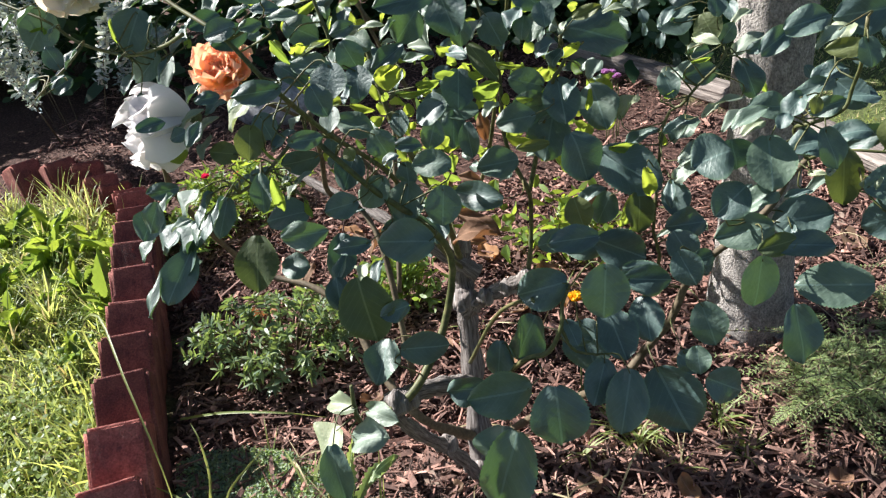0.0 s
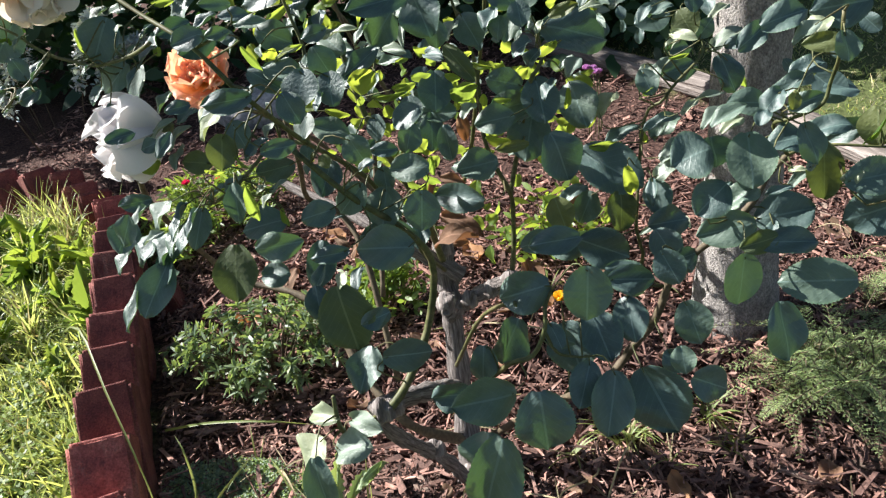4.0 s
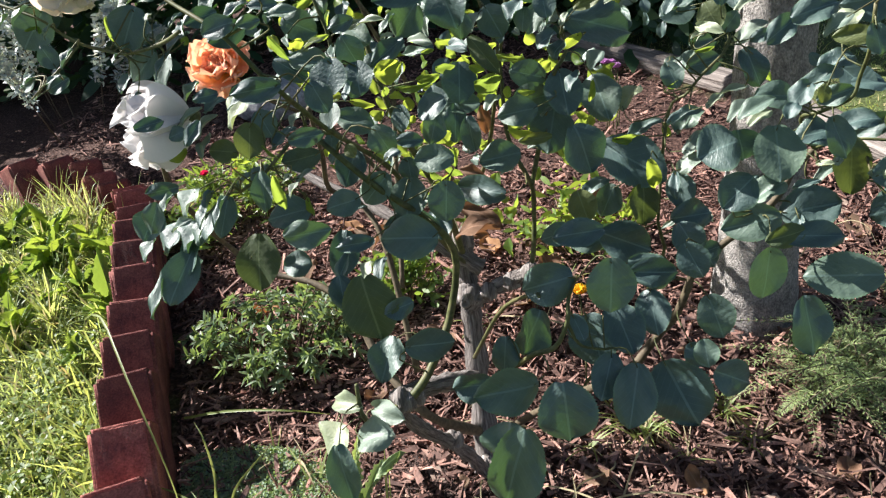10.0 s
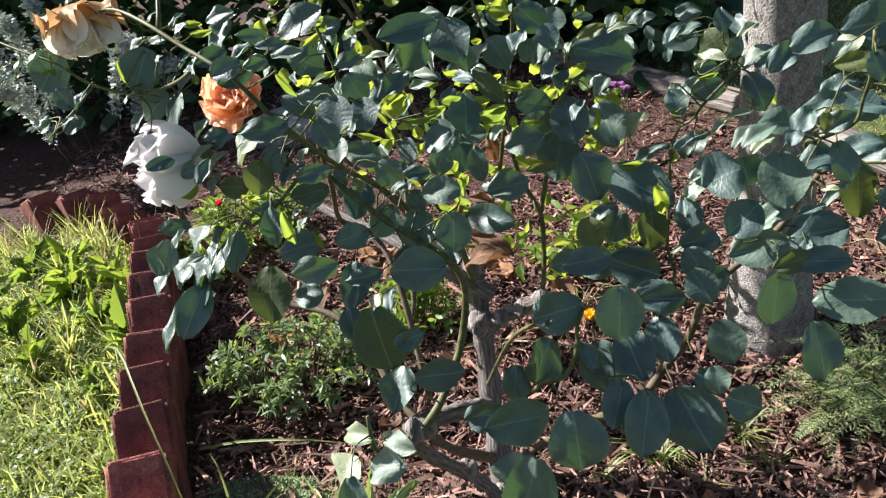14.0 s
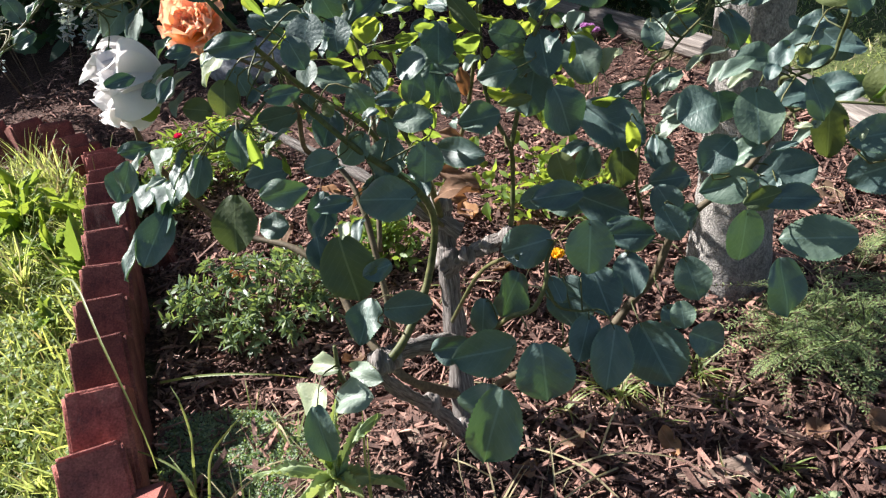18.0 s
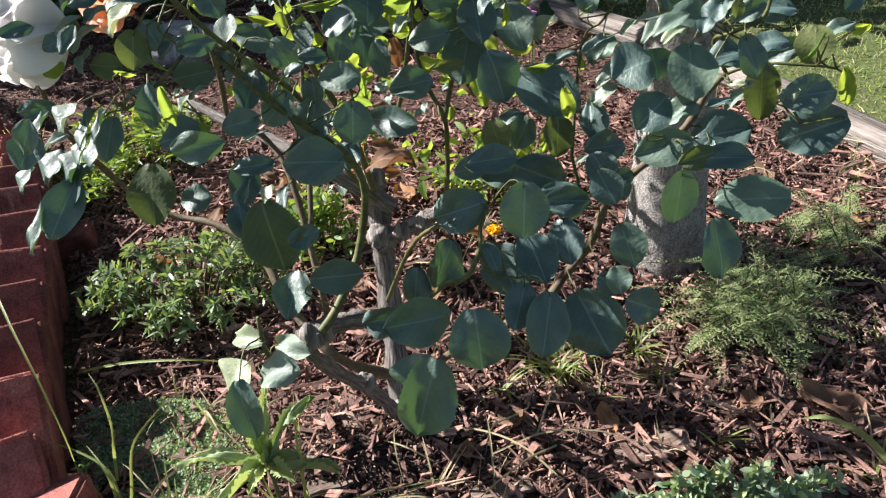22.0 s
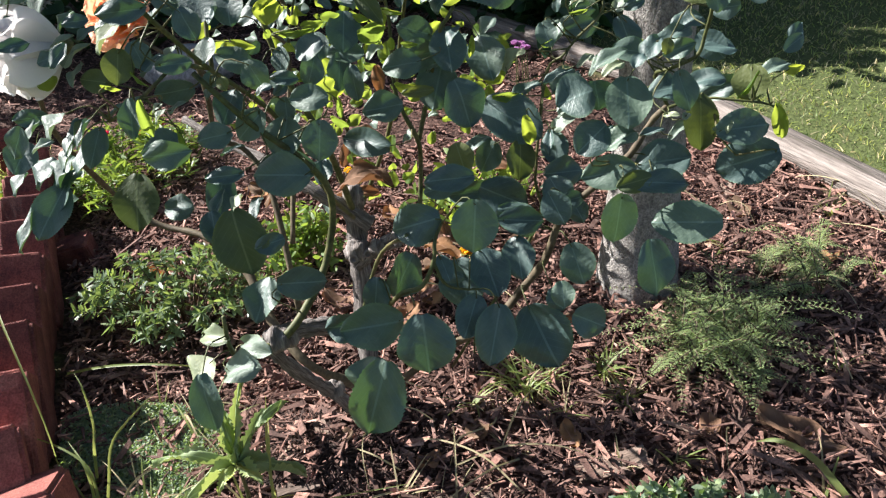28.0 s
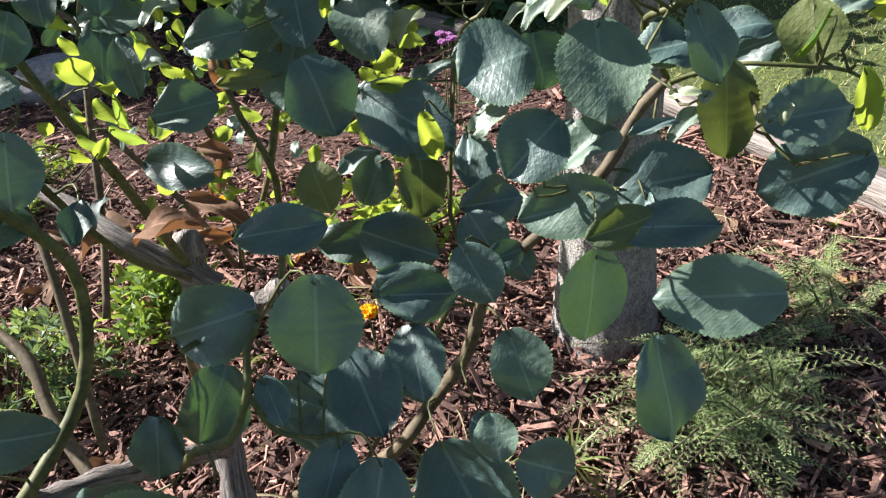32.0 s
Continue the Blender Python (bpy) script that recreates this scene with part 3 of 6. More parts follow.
cane("cane", [(0.066, -0.43, 0.243), (0.052, -0.455, 0.25), (0.048, -0.468, 0.272), (0.05, -0.47, 0.30)], 0.0025, 0.0012, M_STEM, 0.06, 12)
cane("cane", [(0.104, -0.27, 0.04), (0.06, -0.315, 0.115), (0.018, -0.273, 0.15), (-0.005, -0.234, 0.182), (-0.045, -0.205, 0.20), (-0.095, -0.185, 0.207), (-0.12, -0.19, 0.24), (-0.13, -0.24, 0.33), (-0.115, -0.275, 0.39)], 0.0048, 0.0019, M_CANE, 0.3, 40)
cane("cane", [(0.168, -0.257, 0.222), (0.173, -0.248, 0.243), (0.177, -0.239, 0.28), (0.176, -0.243, 0.303), (0.165, -0.237, 0.33), (0.160, -0.228, 0.354), (0.161, -0.219, 0.381), (0.161, -0.214, 0.404), (0.158, -0.211, 0.423), (0.149, -0.207, 0.457), (0.141, -0.19, 0.49), (0.12, -0.1, 0.57), (0.09, 0.03, 0.65)], 0.0023, 0.0009, M_STEM, 0.1, 54)
cane("cane", [(0.125, -0.25, 0.02), (0.175, -0.33, 0.13), (0.224, -0.395, 0.217), (0.247, -0.392, 0.243), (0.265, -0.390, 0.268), (0.278, -0.389, 0.306), (0.294, -0.393, 0.323), (0.319, -0.397, 0.350), (0.335, -0.390, 0.371), (0.345, -0.390, 0.382)], 0.0034, 0.0018, M_CANE, 0.25, 44)
cane("cane", [(0.345, -0.390, 0.382), (0.336, -0.387, 0.402), (0.342, -0.397, 0.410), (0.355, -0.405, 0.420), (0.359, -0.404, 0.433), (0.359, -0.410, 0.450), (0.358, -0.411, 0.475)], 0.0013, 0.0010, M_STEM, 0.08, 26)
cane("cane", [(0.19, -0.27, 0.06), (0.271, -0.294, 0.231), (0.272, -0.293, 0.286), (0.284, -0.269, 0.362), (0.297, -0.273, 0.379), (0.308, -0.272, 0.392), (0.329, -0.260, 0.406), (0.330, -0.251, 0.421), (0.330, -0.243, 0.435)], 0.0015, 0.0008, M_STEM, 0.08, 30)
cane("cane", [(0.10, -0.23, 0.10), (0.14, -0.36, 0.26), (0.165, -0.41, 0.31), (0.168, -0.44, 0.33)], 0.0019, 0.0010, M_STEM, 0.06, 14)
cane("cane", [(0.108, -0.21, 0.21), (0.10, -0.26, 0.31), (0.075, -0.27, 0.39), (0.06, -0.25, 0.46)], 0.0031, 0.0019, M_STEM, 0.06)
cane("cane", [(0.108, -0.22, 0.215), (0.099, -0.293, 0.285), (0.079, -0.326, 0.365), (0.066, -0.342, 0.393), (0.050, -0.372, 0.426), (0.042, -0.396, 0.452), (0.032, -0.419, 0.482), (0.015, -0.420, 0.510), (-0.013, -0.399, 0.524), (-0.039, -0.379, 0.537), (-0.068, -0.349, 0.542), (-0.094, -0.324, 0.538)], 0.0020, 0.0009, M_STEM, 0.1, 44)
cane("cane", [(-0.106, -0.343, 0.496), (-0.118, -0.350, 0.486), (-0.129, -0.356, 0.479), (-0.137, -0.360, 0.473)], 0.0009, 0.0006, M_STEM, 0.05, 10)
cane("cane", [(-0.017, -0.394, 0.508), (-0.040, -0.372, 0.497), (-0.069, -0.357, 0.490), (-0.091, -0.343, 0.491), (-0.109, -0.341, 0.499), (-0.127, -0.335, 0.513), (-0.153, -0.325, 0.523), (-0.184, -0.308, 0.533)], 0.0012, 0.0008, M_STEM, 0.08, 24)
cane("cane", [(-0.031, -0.381, 0.533), (-0.030, -0.377, 0.540), (-0.034, -0.350, 0.559)], 0.0016, 0.0011, M_STEM, 0.08, 10)
cane("cane", [(-0.008, -0.405, 0.409), (0.007, -0.399, 0.416), (0.017, -0.386, 0.422), (0.028, -0.366, 0.427), (0.050, -0.372, 0.426)], 0.001, 0.0014, M_STEM, 0.08, 16)
cane("cane", [(0.033, -0.285, 0.523), (0.041, -0.300, 0.495), (0.048, -0.310, 0.465), (0.040, -0.316, 0.443), (0.041, -0.335, 0.410)], 0.001, 0.0016, M_STEM, 0.08, 18)
cane("cane", [(0.215, -0.232, 0.413), (0.209, -0.238, 0.405), (0.201, -0.239, 0.392), (0.186, -0.231, 0.330), (0.177, -0.241, 0.301)], 0.0013, 0.0022, M_STEM, 0.08, 16)
cane("cane", [(0.010, -0.265, 0.405), (0.008, -0.253, 0.359), (0.003, -0.238, 0.319), (0.021, -0.220, 0.294), (0.043, -0.252, 0.262), (0.058, -0.309, 0.163)], 0.0019, 0.0028, M_CANE, 0.08, 24)
cane("cane", [(0.191, -0.427, 0.328), (0.186, -0.433, 0.320), (0.184, -0.440, 0.308), (0.175, -0.443, 0.291), (0.161, -0.441, 0.285), (0.148, -0.425, 0.262)], 0.0011, 0.0019, M_STEM, 0.08, 16)
cane("cane", [(0.184, -0.440, 0.307), (0.191, -0.442, 0.290), (0.206, -0.443, 0.285)], 0.0012, 0.0008, M_STEM, 0.08, 10)
cane("cane", [(0.06, 0.12, -0.01), (0.02, 0.11, 0.10), (-0.05, 0.11, 0.21), (-0.096, 0.09, 0.265), (-0.13, 0.05, 0.31), (-0.182, 0.103, 0.329)], 0.0037, 0.0019, M_CANE, 0.08, 28)
# three canes that run up out of view into the added shading leaves
cane("cane", [(0.06, 0.12, 0.0), (0.08, 0.08, 0.14), (0.06, 0.04, 0.28), (0.02, 0.02, 0.40), (0.0, 0.04, 0.52), (-0.03, 0.12, 0.68)], 0.0033, 0.0012, M_CANE, 0.08, 34)
cane("cane", [(0.03, 0.03, 0.38), (-0.05, 0.02, 0.53), (-0.16, 0.0, 0.64), (-0.3, -0.02, 0.70)], 0.0022, 0.0010, M_CANE, 0.08, 24)
cane("cane", [(0.07, 0.12, 0.02), (0.13, 0.10, 0.16), (0.16, 0.06, 0.30), (0.18, 0.03, 0.42), (0.17, 0.08, 0.55), (0.19, 0.14, 0.68)], 0.0033, 0.0010, M_STEM, 0.08, 32)
cane("cane", [(0.349, -0.373, 0.372), (0.363, -0.371, 0.375), (0.373, -0.383, 0.382), (0.391, -0.391, 0.382), (0.409, -0.393, 0.379), (0.417, -0.395, 0.375)], 0.0011, 0.0006, M_STEM, 0.06, 14)
cane("cane", [(0.376, -0.384, 0.380), (0.377, -0.403, 0.364), (0.385, -0.414, 0.354)], 0.0009, 0.0006, M_STEM, 0.06, 10)
cane("branch", [(0.122, -0.218, 0.206), (0.102, -0.216, 0.222), (0.084, -0.214, 0.237), (0.064, -0.206, 0.248), (0.023, -0.168, 0.258), (-0.037, -0.115, 0.265), (-0.076, -0.078, 0.272)], 0.0085, 0.0035, M_WOOD, 0.25, 34, "knobbly grey branch")
cane("cane", [(0.041, -0.207, 0.184), (0.046, -0.169, 0.239), (0.051, -0.141, 0.304), (0.056, -0.123, 0.353), (0.043, -0.120, 0.370), (0.031, -0.115, 0.388)], 0.0026, 0.0016, M_CANE, 0.15, 24)
cane("cane", [(0.055, -0.126, 0.349), (0.061, -0.118, 0.372), (0.069, -0.107, 0.400)], 0.0016, 0.0010, M_STEM, 0.1, 14)



def knot(x, y, z, facing, r):
    """A healed pruning scar: a short ringed stub with a hollow middle."""
    m = Matrix.Translation((x, y, z)) @ Vector(facing).to_track_quat("Z", "Y").to_matrix().to_4x4()
    verts, faces, n = [], [], 12
    for rad, up in ((1.25, -0.6), (1.15, 0.35), (0.8, 0.6), (0.5, 0.15), (0.05, -0.2)):
        for k in range(n):
            a = 2 * math.pi * k / n
            q = r * rad * (1 + 0.08 * math.sin(3 * a + x * 90))
            verts.append(m @ Vector((q * math.cos(a), q * math.sin(a), r * up)))
    for j in range(4):
        for k in range(n):
            a, b = j * n + k, j * n + (k + 1) % n
            faces.append((a, b, b + n, a + n))
    under(hold("knot", mesh_from("knot", verts, faces, M_WOOD), None, "dark healed pruning knot"), ROSE)


def burl(x, y, z, r, seed):
    """A swollen, lumpy joint where branches meet."""
    bm = bmesh.new()
    bmesh.ops.create_uvsphere(bm, u_segments=24, v_segments=16, radius=1.0)
    lay = bm.loops.layers.uv.new("UVMap")
    for v in bm.verts:
        c = v.co.copy()
        k = 1 + 0.35 * noise.noise(c * 1.6 + Vector((seed, 0, 0))) + 0.16 * noise.noise(c * 4.5 + Vector((0, seed, 0))) + 0.06 * noise.noise(c * 11)
        v.co = Vector((x, y, z)) + c * (r * k)
    for fc in bm.faces:
        fc.smooth = True
        for lp in fc.loops:
            lp[lay].uv = (lp.vert.co.x - x, lp.vert.co.z - z)
    me = bpy.data.meshes.new("burl")
    bm.to_mesh(me)
    bm.free()
    me.materials.append(M_WOOD)
    under(hold("burl", me, None, "swollen grey joint of old wood"), ROSE)


burl(0.066, -0.428, 0.243, 0.0095, 1.0)
burl(0.074, -0.42, 0.238, 0.0075, 4.0)
burl(0.107, -0.231, 0.186, 0.0115, 2.0)
burl(0.108, -0.208, 0.234, 0.0105, 3.0)
burl(0.128, -0.236, 0.19, 0.008, 5.0)
burl(0.15, -0.24, 0.202, 0.0085, 6.0)
burl(0.168, -0.257, 0.222, 0.008, 7.0)
burl(0.104, -0.295, 0.012, 0.016, 8.0)
burl(0.085, -0.352, 0.12, 0.0085, 9.0)
knot(0.104, -0.241, 0.183, (-0.1, -0.9, 0.35), 0.0042)
knot(0.117, -0.239, 0.186, (0.4, -0.8, 0.4), 0.0036)
knot(0.108, -0.213, 0.232, (0.0, -0.6, 0.7), 0.0055)
knot(0.148, -0.243, 0.203, (0.2, -0.8, 0.5), 0.004)

LEAF_KINDS = {
    "d": [blade_mesh("leaf", M_LEAF, 60 + i, wave=0.03 + 0.012 * i, fold=0.06 + 0.04 * (i % 3), curl=0.08 + 0.07 * (i % 4)) for i in range(6)],
    "p": [blade_mesh("leaf", M_LEAF, 70 + i, wave=0.07 + 0.02 * i, fold=0.22, curl=0.3) for i in range(4)],
    "y": [blade_mesh("leaf", M_LEAF_YOUNG, 80 + i, wave=0.06, fold=0.15, curl=0.2) for i in range(3)],
    "o": [blade_mesh("leaf", M_LEAF_OLIVE, 90 + i, wave=0.05, fold=0.1, curl=0.2) for i in range(2)],
    "w": [blade_mesh("leaf", M_LEAF_PALE_LIT, 75 + i, wave=0.09, fold=0.2, curl=0.35) for i in range(2)],
    "b": [blade_mesh("leaf", M_LEAF_DRY, 95 + i, wave=0.12, fold=0.3, curl=0.5) for i in range(3)],
}
LIFT = {"d": (2, 11), "p": (38, 12), "y": (-48, 10), "o": (-8, 8), "b": (20, 25), "w": (30, 14)}
lrnd = random.Random(12)


def leaf(x, y, z, length, width, turn, kind="d", label=""):
    """A leaflet centred at x, y, z; turn: where its tip points, seen from the front, degrees anticlockwise from the right."""
    mean, spread = LIFT[kind]
    lift, sway = radians(lrnd.gauss(mean, spread)), radians(lrnd.gauss(0, 14) if kind != "p" else lrnd.gauss(-28, 13))
    normal = (FACE_B * math.cos(lift) + FACE_U * math.sin(lift)) * math.cos(sway) + FACE_R * math.sin(sway)
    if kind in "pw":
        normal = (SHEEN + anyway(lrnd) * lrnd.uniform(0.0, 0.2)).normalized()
    a = radians(turn)
    want = FACE_R * math.cos(a) + FACE_U * math.sin(a)
    tip = want - normal * (want.dot(normal) / normal.length_squared)
    squash = max(0.55, tip.length)
    normal.normalize()
    tip.normalize()
    side = tip.cross(normal)
    wide = max(0.55, math.sqrt(max(0.0, 1 - side.dot(FACE_B) ** 2)))
    m = Matrix.Identity(4)
    L, W = length / squash, width / wide
    for c, v in enumerate((side * W, tip * L, normal * (0.5 * (L + W)))):
        m.col[c].xyz = v
    m.translation = (x, y, z)
    me = lrnd.choice(LEAF_KINDS[kind])
    ob = under(hold("leaf", me, None, label, m), ROSE)
    foot = Vector((x, y, z)) - tip * (L * 0.49)
    near = min(CANE_POINTS, key=lambda p: (p - foot).length + (0.03 if p.z > foot.z + 0.03 else 0))
    reach = near - foot
    if reach.length > 0.045:
        return ob
    midway = foot - tip * (0.25 * reach.length) + reach * 0.4
    v, f = tube_data([foot + tip * 0.003, midway, near], 0.0004, 0.00065, 7, 5)
    pm = mesh_from("petiole", v, f, M_STEM)
    pet = hold("petiole", pm)
    pet.parent = ob
    pet.matrix_parent_inverse = m.inverted()
    return ob


leaf(0.142, -0.503, 0.250, 0.052, 0.035, -100, 'd')
leaf(0.142, -0.471, 0.283, 0.041, 0.030, 190, 'd')
leaf(0.176, -0.498, 0.286, 0.039, 0.035, -80, 'd')
leaf(0.257, -0.436, 0.233, 0.049, 0.041, -60, 'd')
leaf(0.221, -0.463, 0.262, 0.040, 0.028, -100, 'd')
leaf(0.289, -0.441, 0.248, 0.027, 0.025, -20, 'd')
leaf(0.206, -0.451, 0.269, 0.030, 0.022, -110, 'd')
leaf(0.117, -0.429, 0.251, 0.028, 0.022, 190, 'd')
leaf(0.094, -0.429, 0.292, 0.033, 0.023, 0, 'd')
leaf(0.057, -0.405, 0.263, 0.033, 0.025, -100, 'd')
leaf(0.062, -0.435, 0.331, 0.044, 0.035, -75, 'o')
leaf(0.091, -0.412, 0.366, 0.037, 0.028, 180, 'd')
leaf(-0.037, -0.342, 0.317, 0.044, 0.033, -90, 'o')
leaf(-0.017, -0.316, 0.295, 0.023, 0.021, 0, 'd')
leaf(0.038, -0.375, 0.337, 0.033, 0.020, -100, 'd')
leaf(0.174, -0.425, 0.328, 0.033, 0.028, 200, 'd')
leaf(0.212, -0.441, 0.333, 0.034, 0.030, -90, 'd')
leaf(0.248, -0.393, 0.305, 0.032, 0.020, 0, 'd')
leaf(0.222, -0.420, 0.282, 0.035, 0.029, -70, 'd')
leaf(0.243, -0.413, 0.288, 0.029, 0.023, -80, 'd')
leaf(0.285, -0.411, 0.276, 0.031, 0.025, -70, 'd')
leaf(0.321, -0.468, 0.309, 0.036, 0.025, -80, 'd')
leaf(0.346, -0.447, 0.327, 0.042, 0.027, 180, 'd')
leaf(0.303, -0.444, 0.332, 0.031, 0.026, -90, 'd')
leaf(0.244, -0.313, 0.279, 0.043, 0.032, -20, 'd')
leaf(0.199, -0.390, 0.341, 0.035, 0.019, 190, 'd')
leaf(-0.082, -0.377, 0.334, 0.041, 0.025, -110, 'd')
leaf(-0.105, -0.348, 0.364, 0.025, 0.023, -110, 'd')
leaf(-0.092, -0.349, 0.351, 0.025, 0.021, -120, 'p')
leaf(-0.109, -0.356, 0.348, 0.019, 0.012, -110, 'p')
leaf(-0.075, -0.362, 0.342, 0.033, 0.019, -95, 'p')
leaf(-0.099, -0.349, 0.317, 0.039, 0.025, -110, 'p')
leaf(-0.099, -0.381, 0.326, 0.037, 0.011, -100, 'p')
leaf(0.281, -0.353, 0.302, 0.027, 0.023, -60, 'd')
leaf(0.301, -0.329, 0.270, 0.022, 0.017, -60, 'd')
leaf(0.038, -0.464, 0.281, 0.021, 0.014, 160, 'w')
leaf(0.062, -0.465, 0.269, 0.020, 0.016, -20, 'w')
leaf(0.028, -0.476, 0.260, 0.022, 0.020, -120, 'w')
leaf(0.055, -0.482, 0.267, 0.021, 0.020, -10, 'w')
leaf(0.039, -0.507, 0.262, 0.038, 0.020, -80, 'd')
leaf(0.267, -0.454, 0.283, 0.018, 0.015, -80, 'd')
leaf(0.283, -0.397, 0.321, 0.019, 0.012, 20, 'd')
leaf(0.269, -0.400, 0.315, 0.018, 0.013, -30, 'd')
leaf(0.195, -0.419, 0.283, 0.022, 0.014, -20, 'd')
leaf(0.191, -0.437, 0.300, 0.018, 0.012, -70, 'd')
leaf(0.139, -0.487, 0.255, 0.025, 0.031, -90, 'd')
leaf(0.052, -0.489, 0.422, 0.025, 0.015, 10, 'd')
leaf(0.203, -0.417, 0.272, 0.035, 0.032, -70, 'd')
leaf(0.162, -0.412, 0.279, 0.033, 0.026, -110, 'd')
leaf(0.268, -0.429, 0.260, 0.018, 0.015, -60, 'd')
leaf(0.246, -0.389, 0.303, 0.034, 0.024, -20, 'd')
leaf(0.270, -0.407, 0.321, 0.025, 0.020, -60, 'd')
leaf(0.142, -0.427, 0.275, 0.025, 0.019, -90, 'd')
leaf(-0.073, -0.358, 0.356, 0.024, 0.018, -110, 'p')
leaf(-0.051, -0.370, 0.369, 0.021, 0.013, -100, 'p')

# the upper leaves
leaf(-0.149, -0.311, 0.503, 0.031, 0.025, -120, 'd')
leaf(-0.152, -0.310, 0.499, 0.014, 0.009, -130, 'y')
leaf(-0.138, -0.340, 0.519, 0.018, 0.009, 240, 'p')
leaf(-0.172, -0.307, 0.509, 0.016, 0.008, 250, 'p')
leaf(-0.139, -0.325, 0.487, 0.016, 0.014, 120, 'd')
leaf(-0.103, -0.368, 0.496, 0.014, 0.006, 240, 'p')
leaf(-0.155, -0.334, 0.474, 0.018, 0.011, 195, 'd')
leaf(-0.152, -0.338, 0.477, 0.013, 0.005, 195, 'p')
leaf(-0.141, -0.325, 0.468, 0.017, 0.013, 30, 'd')
leaf(-0.112, -0.375, 0.486, 0.011, 0.004, 20, 'p')
leaf(-0.146, -0.348, 0.467, 0.008, 0.005, 220, 'p')
leaf(-0.121, -0.345, 0.508, 0.011, 0.004, 240, 'p')
leaf(-0.075, -0.332, 0.499, 0.030, 0.026, -110, 'd')
leaf(-0.087, -0.301, 0.508, 0.019, 0.009, 205, 'p')
leaf(-0.053, -0.344, 0.518, 0.015, 0.007, 160, 'p')
leaf(-0.069, -0.369, 0.509, 0.012, 0.003, 85, 'y')
leaf(-0.046, -0.363, 0.512, 0.006, 0.005, 60, 'w')
leaf(-0.049, -0.356, 0.502, 0.011, 0.006, 30, 'p')
leaf(-0.047, -0.355, 0.495, 0.015, 0.005, 200, 'p')
leaf(-0.030, -0.364, 0.508, 0.012, 0.003, 60, 'p')
leaf(-0.053, -0.303, 0.487, 0.013, 0.010, -60, 'p')
leaf(-0.050, -0.329, 0.485, 0.016, 0.009, 60, 'p')
leaf(-0.043, -0.327, 0.485, 0.005, 0.005, 60, 'y')
leaf(-0.068, -0.345, 0.477, 0.025, 0.015, 230, 'd')
leaf(-0.084, -0.317, 0.474, 0.018, 0.006, 225, 'p')
leaf(-0.069, -0.318, 0.463, 0.028, 0.015, 250, 'd')
leaf(-0.051, -0.358, 0.480, 0.018, 0.006, 245, 'p')
leaf(-0.088, -0.337, 0.466, 0.015, 0.010, -110, 'p')
leaf(-0.070, -0.374, 0.493, 0.007, 0.003, -100, 'p')
leaf(-0.072, -0.364, 0.462, 0.012, 0.006, 260, 'p')
leaf(-0.047, -0.291, 0.514, 0.014, 0.005, 0, 'y')
leaf(-0.025, -0.337, 0.517, 0.015, 0.004, 10, 'y')
leaf(-0.055, -0.295, 0.513, 0.013, 0.008, 30, 'p')
leaf(-0.032, -0.351, 0.530, 0.013, 0.005, 60, 'p')
leaf(-0.029, -0.298, 0.505, 0.028, 0.017, 60, 'd')
leaf(-0.032, -0.317, 0.496, 0.022, 0.013, 200, 'd')
leaf(-0.050, -0.343, 0.533, 0.009, 0.004, 80, 'p')
leaf(-0.025, -0.298, 0.518, 0.022, 0.013, 180, 'd')
leaf(-0.049, -0.331, 0.453, 0.016, 0.010, 240, 'p')
leaf(-0.018, -0.386, 0.466, 0.015, 0.009, 200, 'd')
leaf(0.014, -0.421, 0.514, 0.019, 0.013, 195, 'd')
leaf(0.022, -0.414, 0.519, 0.018, 0.007, 190, 'p')
leaf(0.029, -0.379, 0.513, 0.017, 0.009, 185, 'd')
leaf(0.056, -0.444, 0.523, 0.017, 0.007, 180, 'd')
leaf(0.034, -0.420, 0.529, 0.015, 0.007, 180, 'd')
leaf(0.015, -0.410, 0.507, 0.020, 0.013, 200, 'd')
leaf(0.040, -0.448, 0.521, 0.012, 0.007, 190, 'd')
leaf(0.029, -0.434, 0.482, 0.029, 0.013, 190, 'd')
leaf(0.012, -0.419, 0.472, 0.015, 0.005, 200, 'p')
leaf(0.066, -0.418, 0.478, 0.022, 0.021, -100, 'd')
leaf(0.080, -0.408, 0.472, 0.020, 0.018, -80, 'd')
leaf(0.081, -0.448, 0.480, 0.010, 0.005, -85, 'p')
leaf(0.077, -0.397, 0.484, 0.018, 0.016, -60, 'd')
leaf(0.060, -0.425, 0.470, 0.019, 0.015, -60, 'd')
leaf(0.029, -0.302, 0.506, 0.036, 0.022, 195, 'd')
leaf(0.026, -0.270, 0.484, 0.016, 0.006, 235, 'y')
leaf(0.043, -0.298, 0.499, 0.006, 0.005, 40, 'y')
leaf(0.004, -0.257, 0.485, 0.009, 0.005, 20, 'y')
leaf(0.010, -0.305, 0.511, 0.006, 0.005, 240, 'w')
leaf(0.009, -0.268, 0.472, 0.008, 0.007, -80, 'y')
leaf(0.022, -0.278, 0.471, 0.027, 0.022, -20, 'd')
leaf(-0.012, -0.270, 0.466, 0.012, 0.005, 230, 'p')
leaf(0.020, -0.338, 0.474, 0.016, 0.005, -65, 'y')
leaf(0.025, -0.333, 0.478, 0.009, 0.005, -60, 'w')
leaf(0.029, -0.328, 0.472, 0.009, 0.008, 60, 'y')
leaf(0.047, -0.333, 0.476, 0.012, 0.004, 20, 'y')
leaf(0.041, -0.335, 0.474, 0.016, 0.003, 5, 'w')
leaf(0.051, -0.324, 0.463, 0.014, 0.008, -70, 'p')
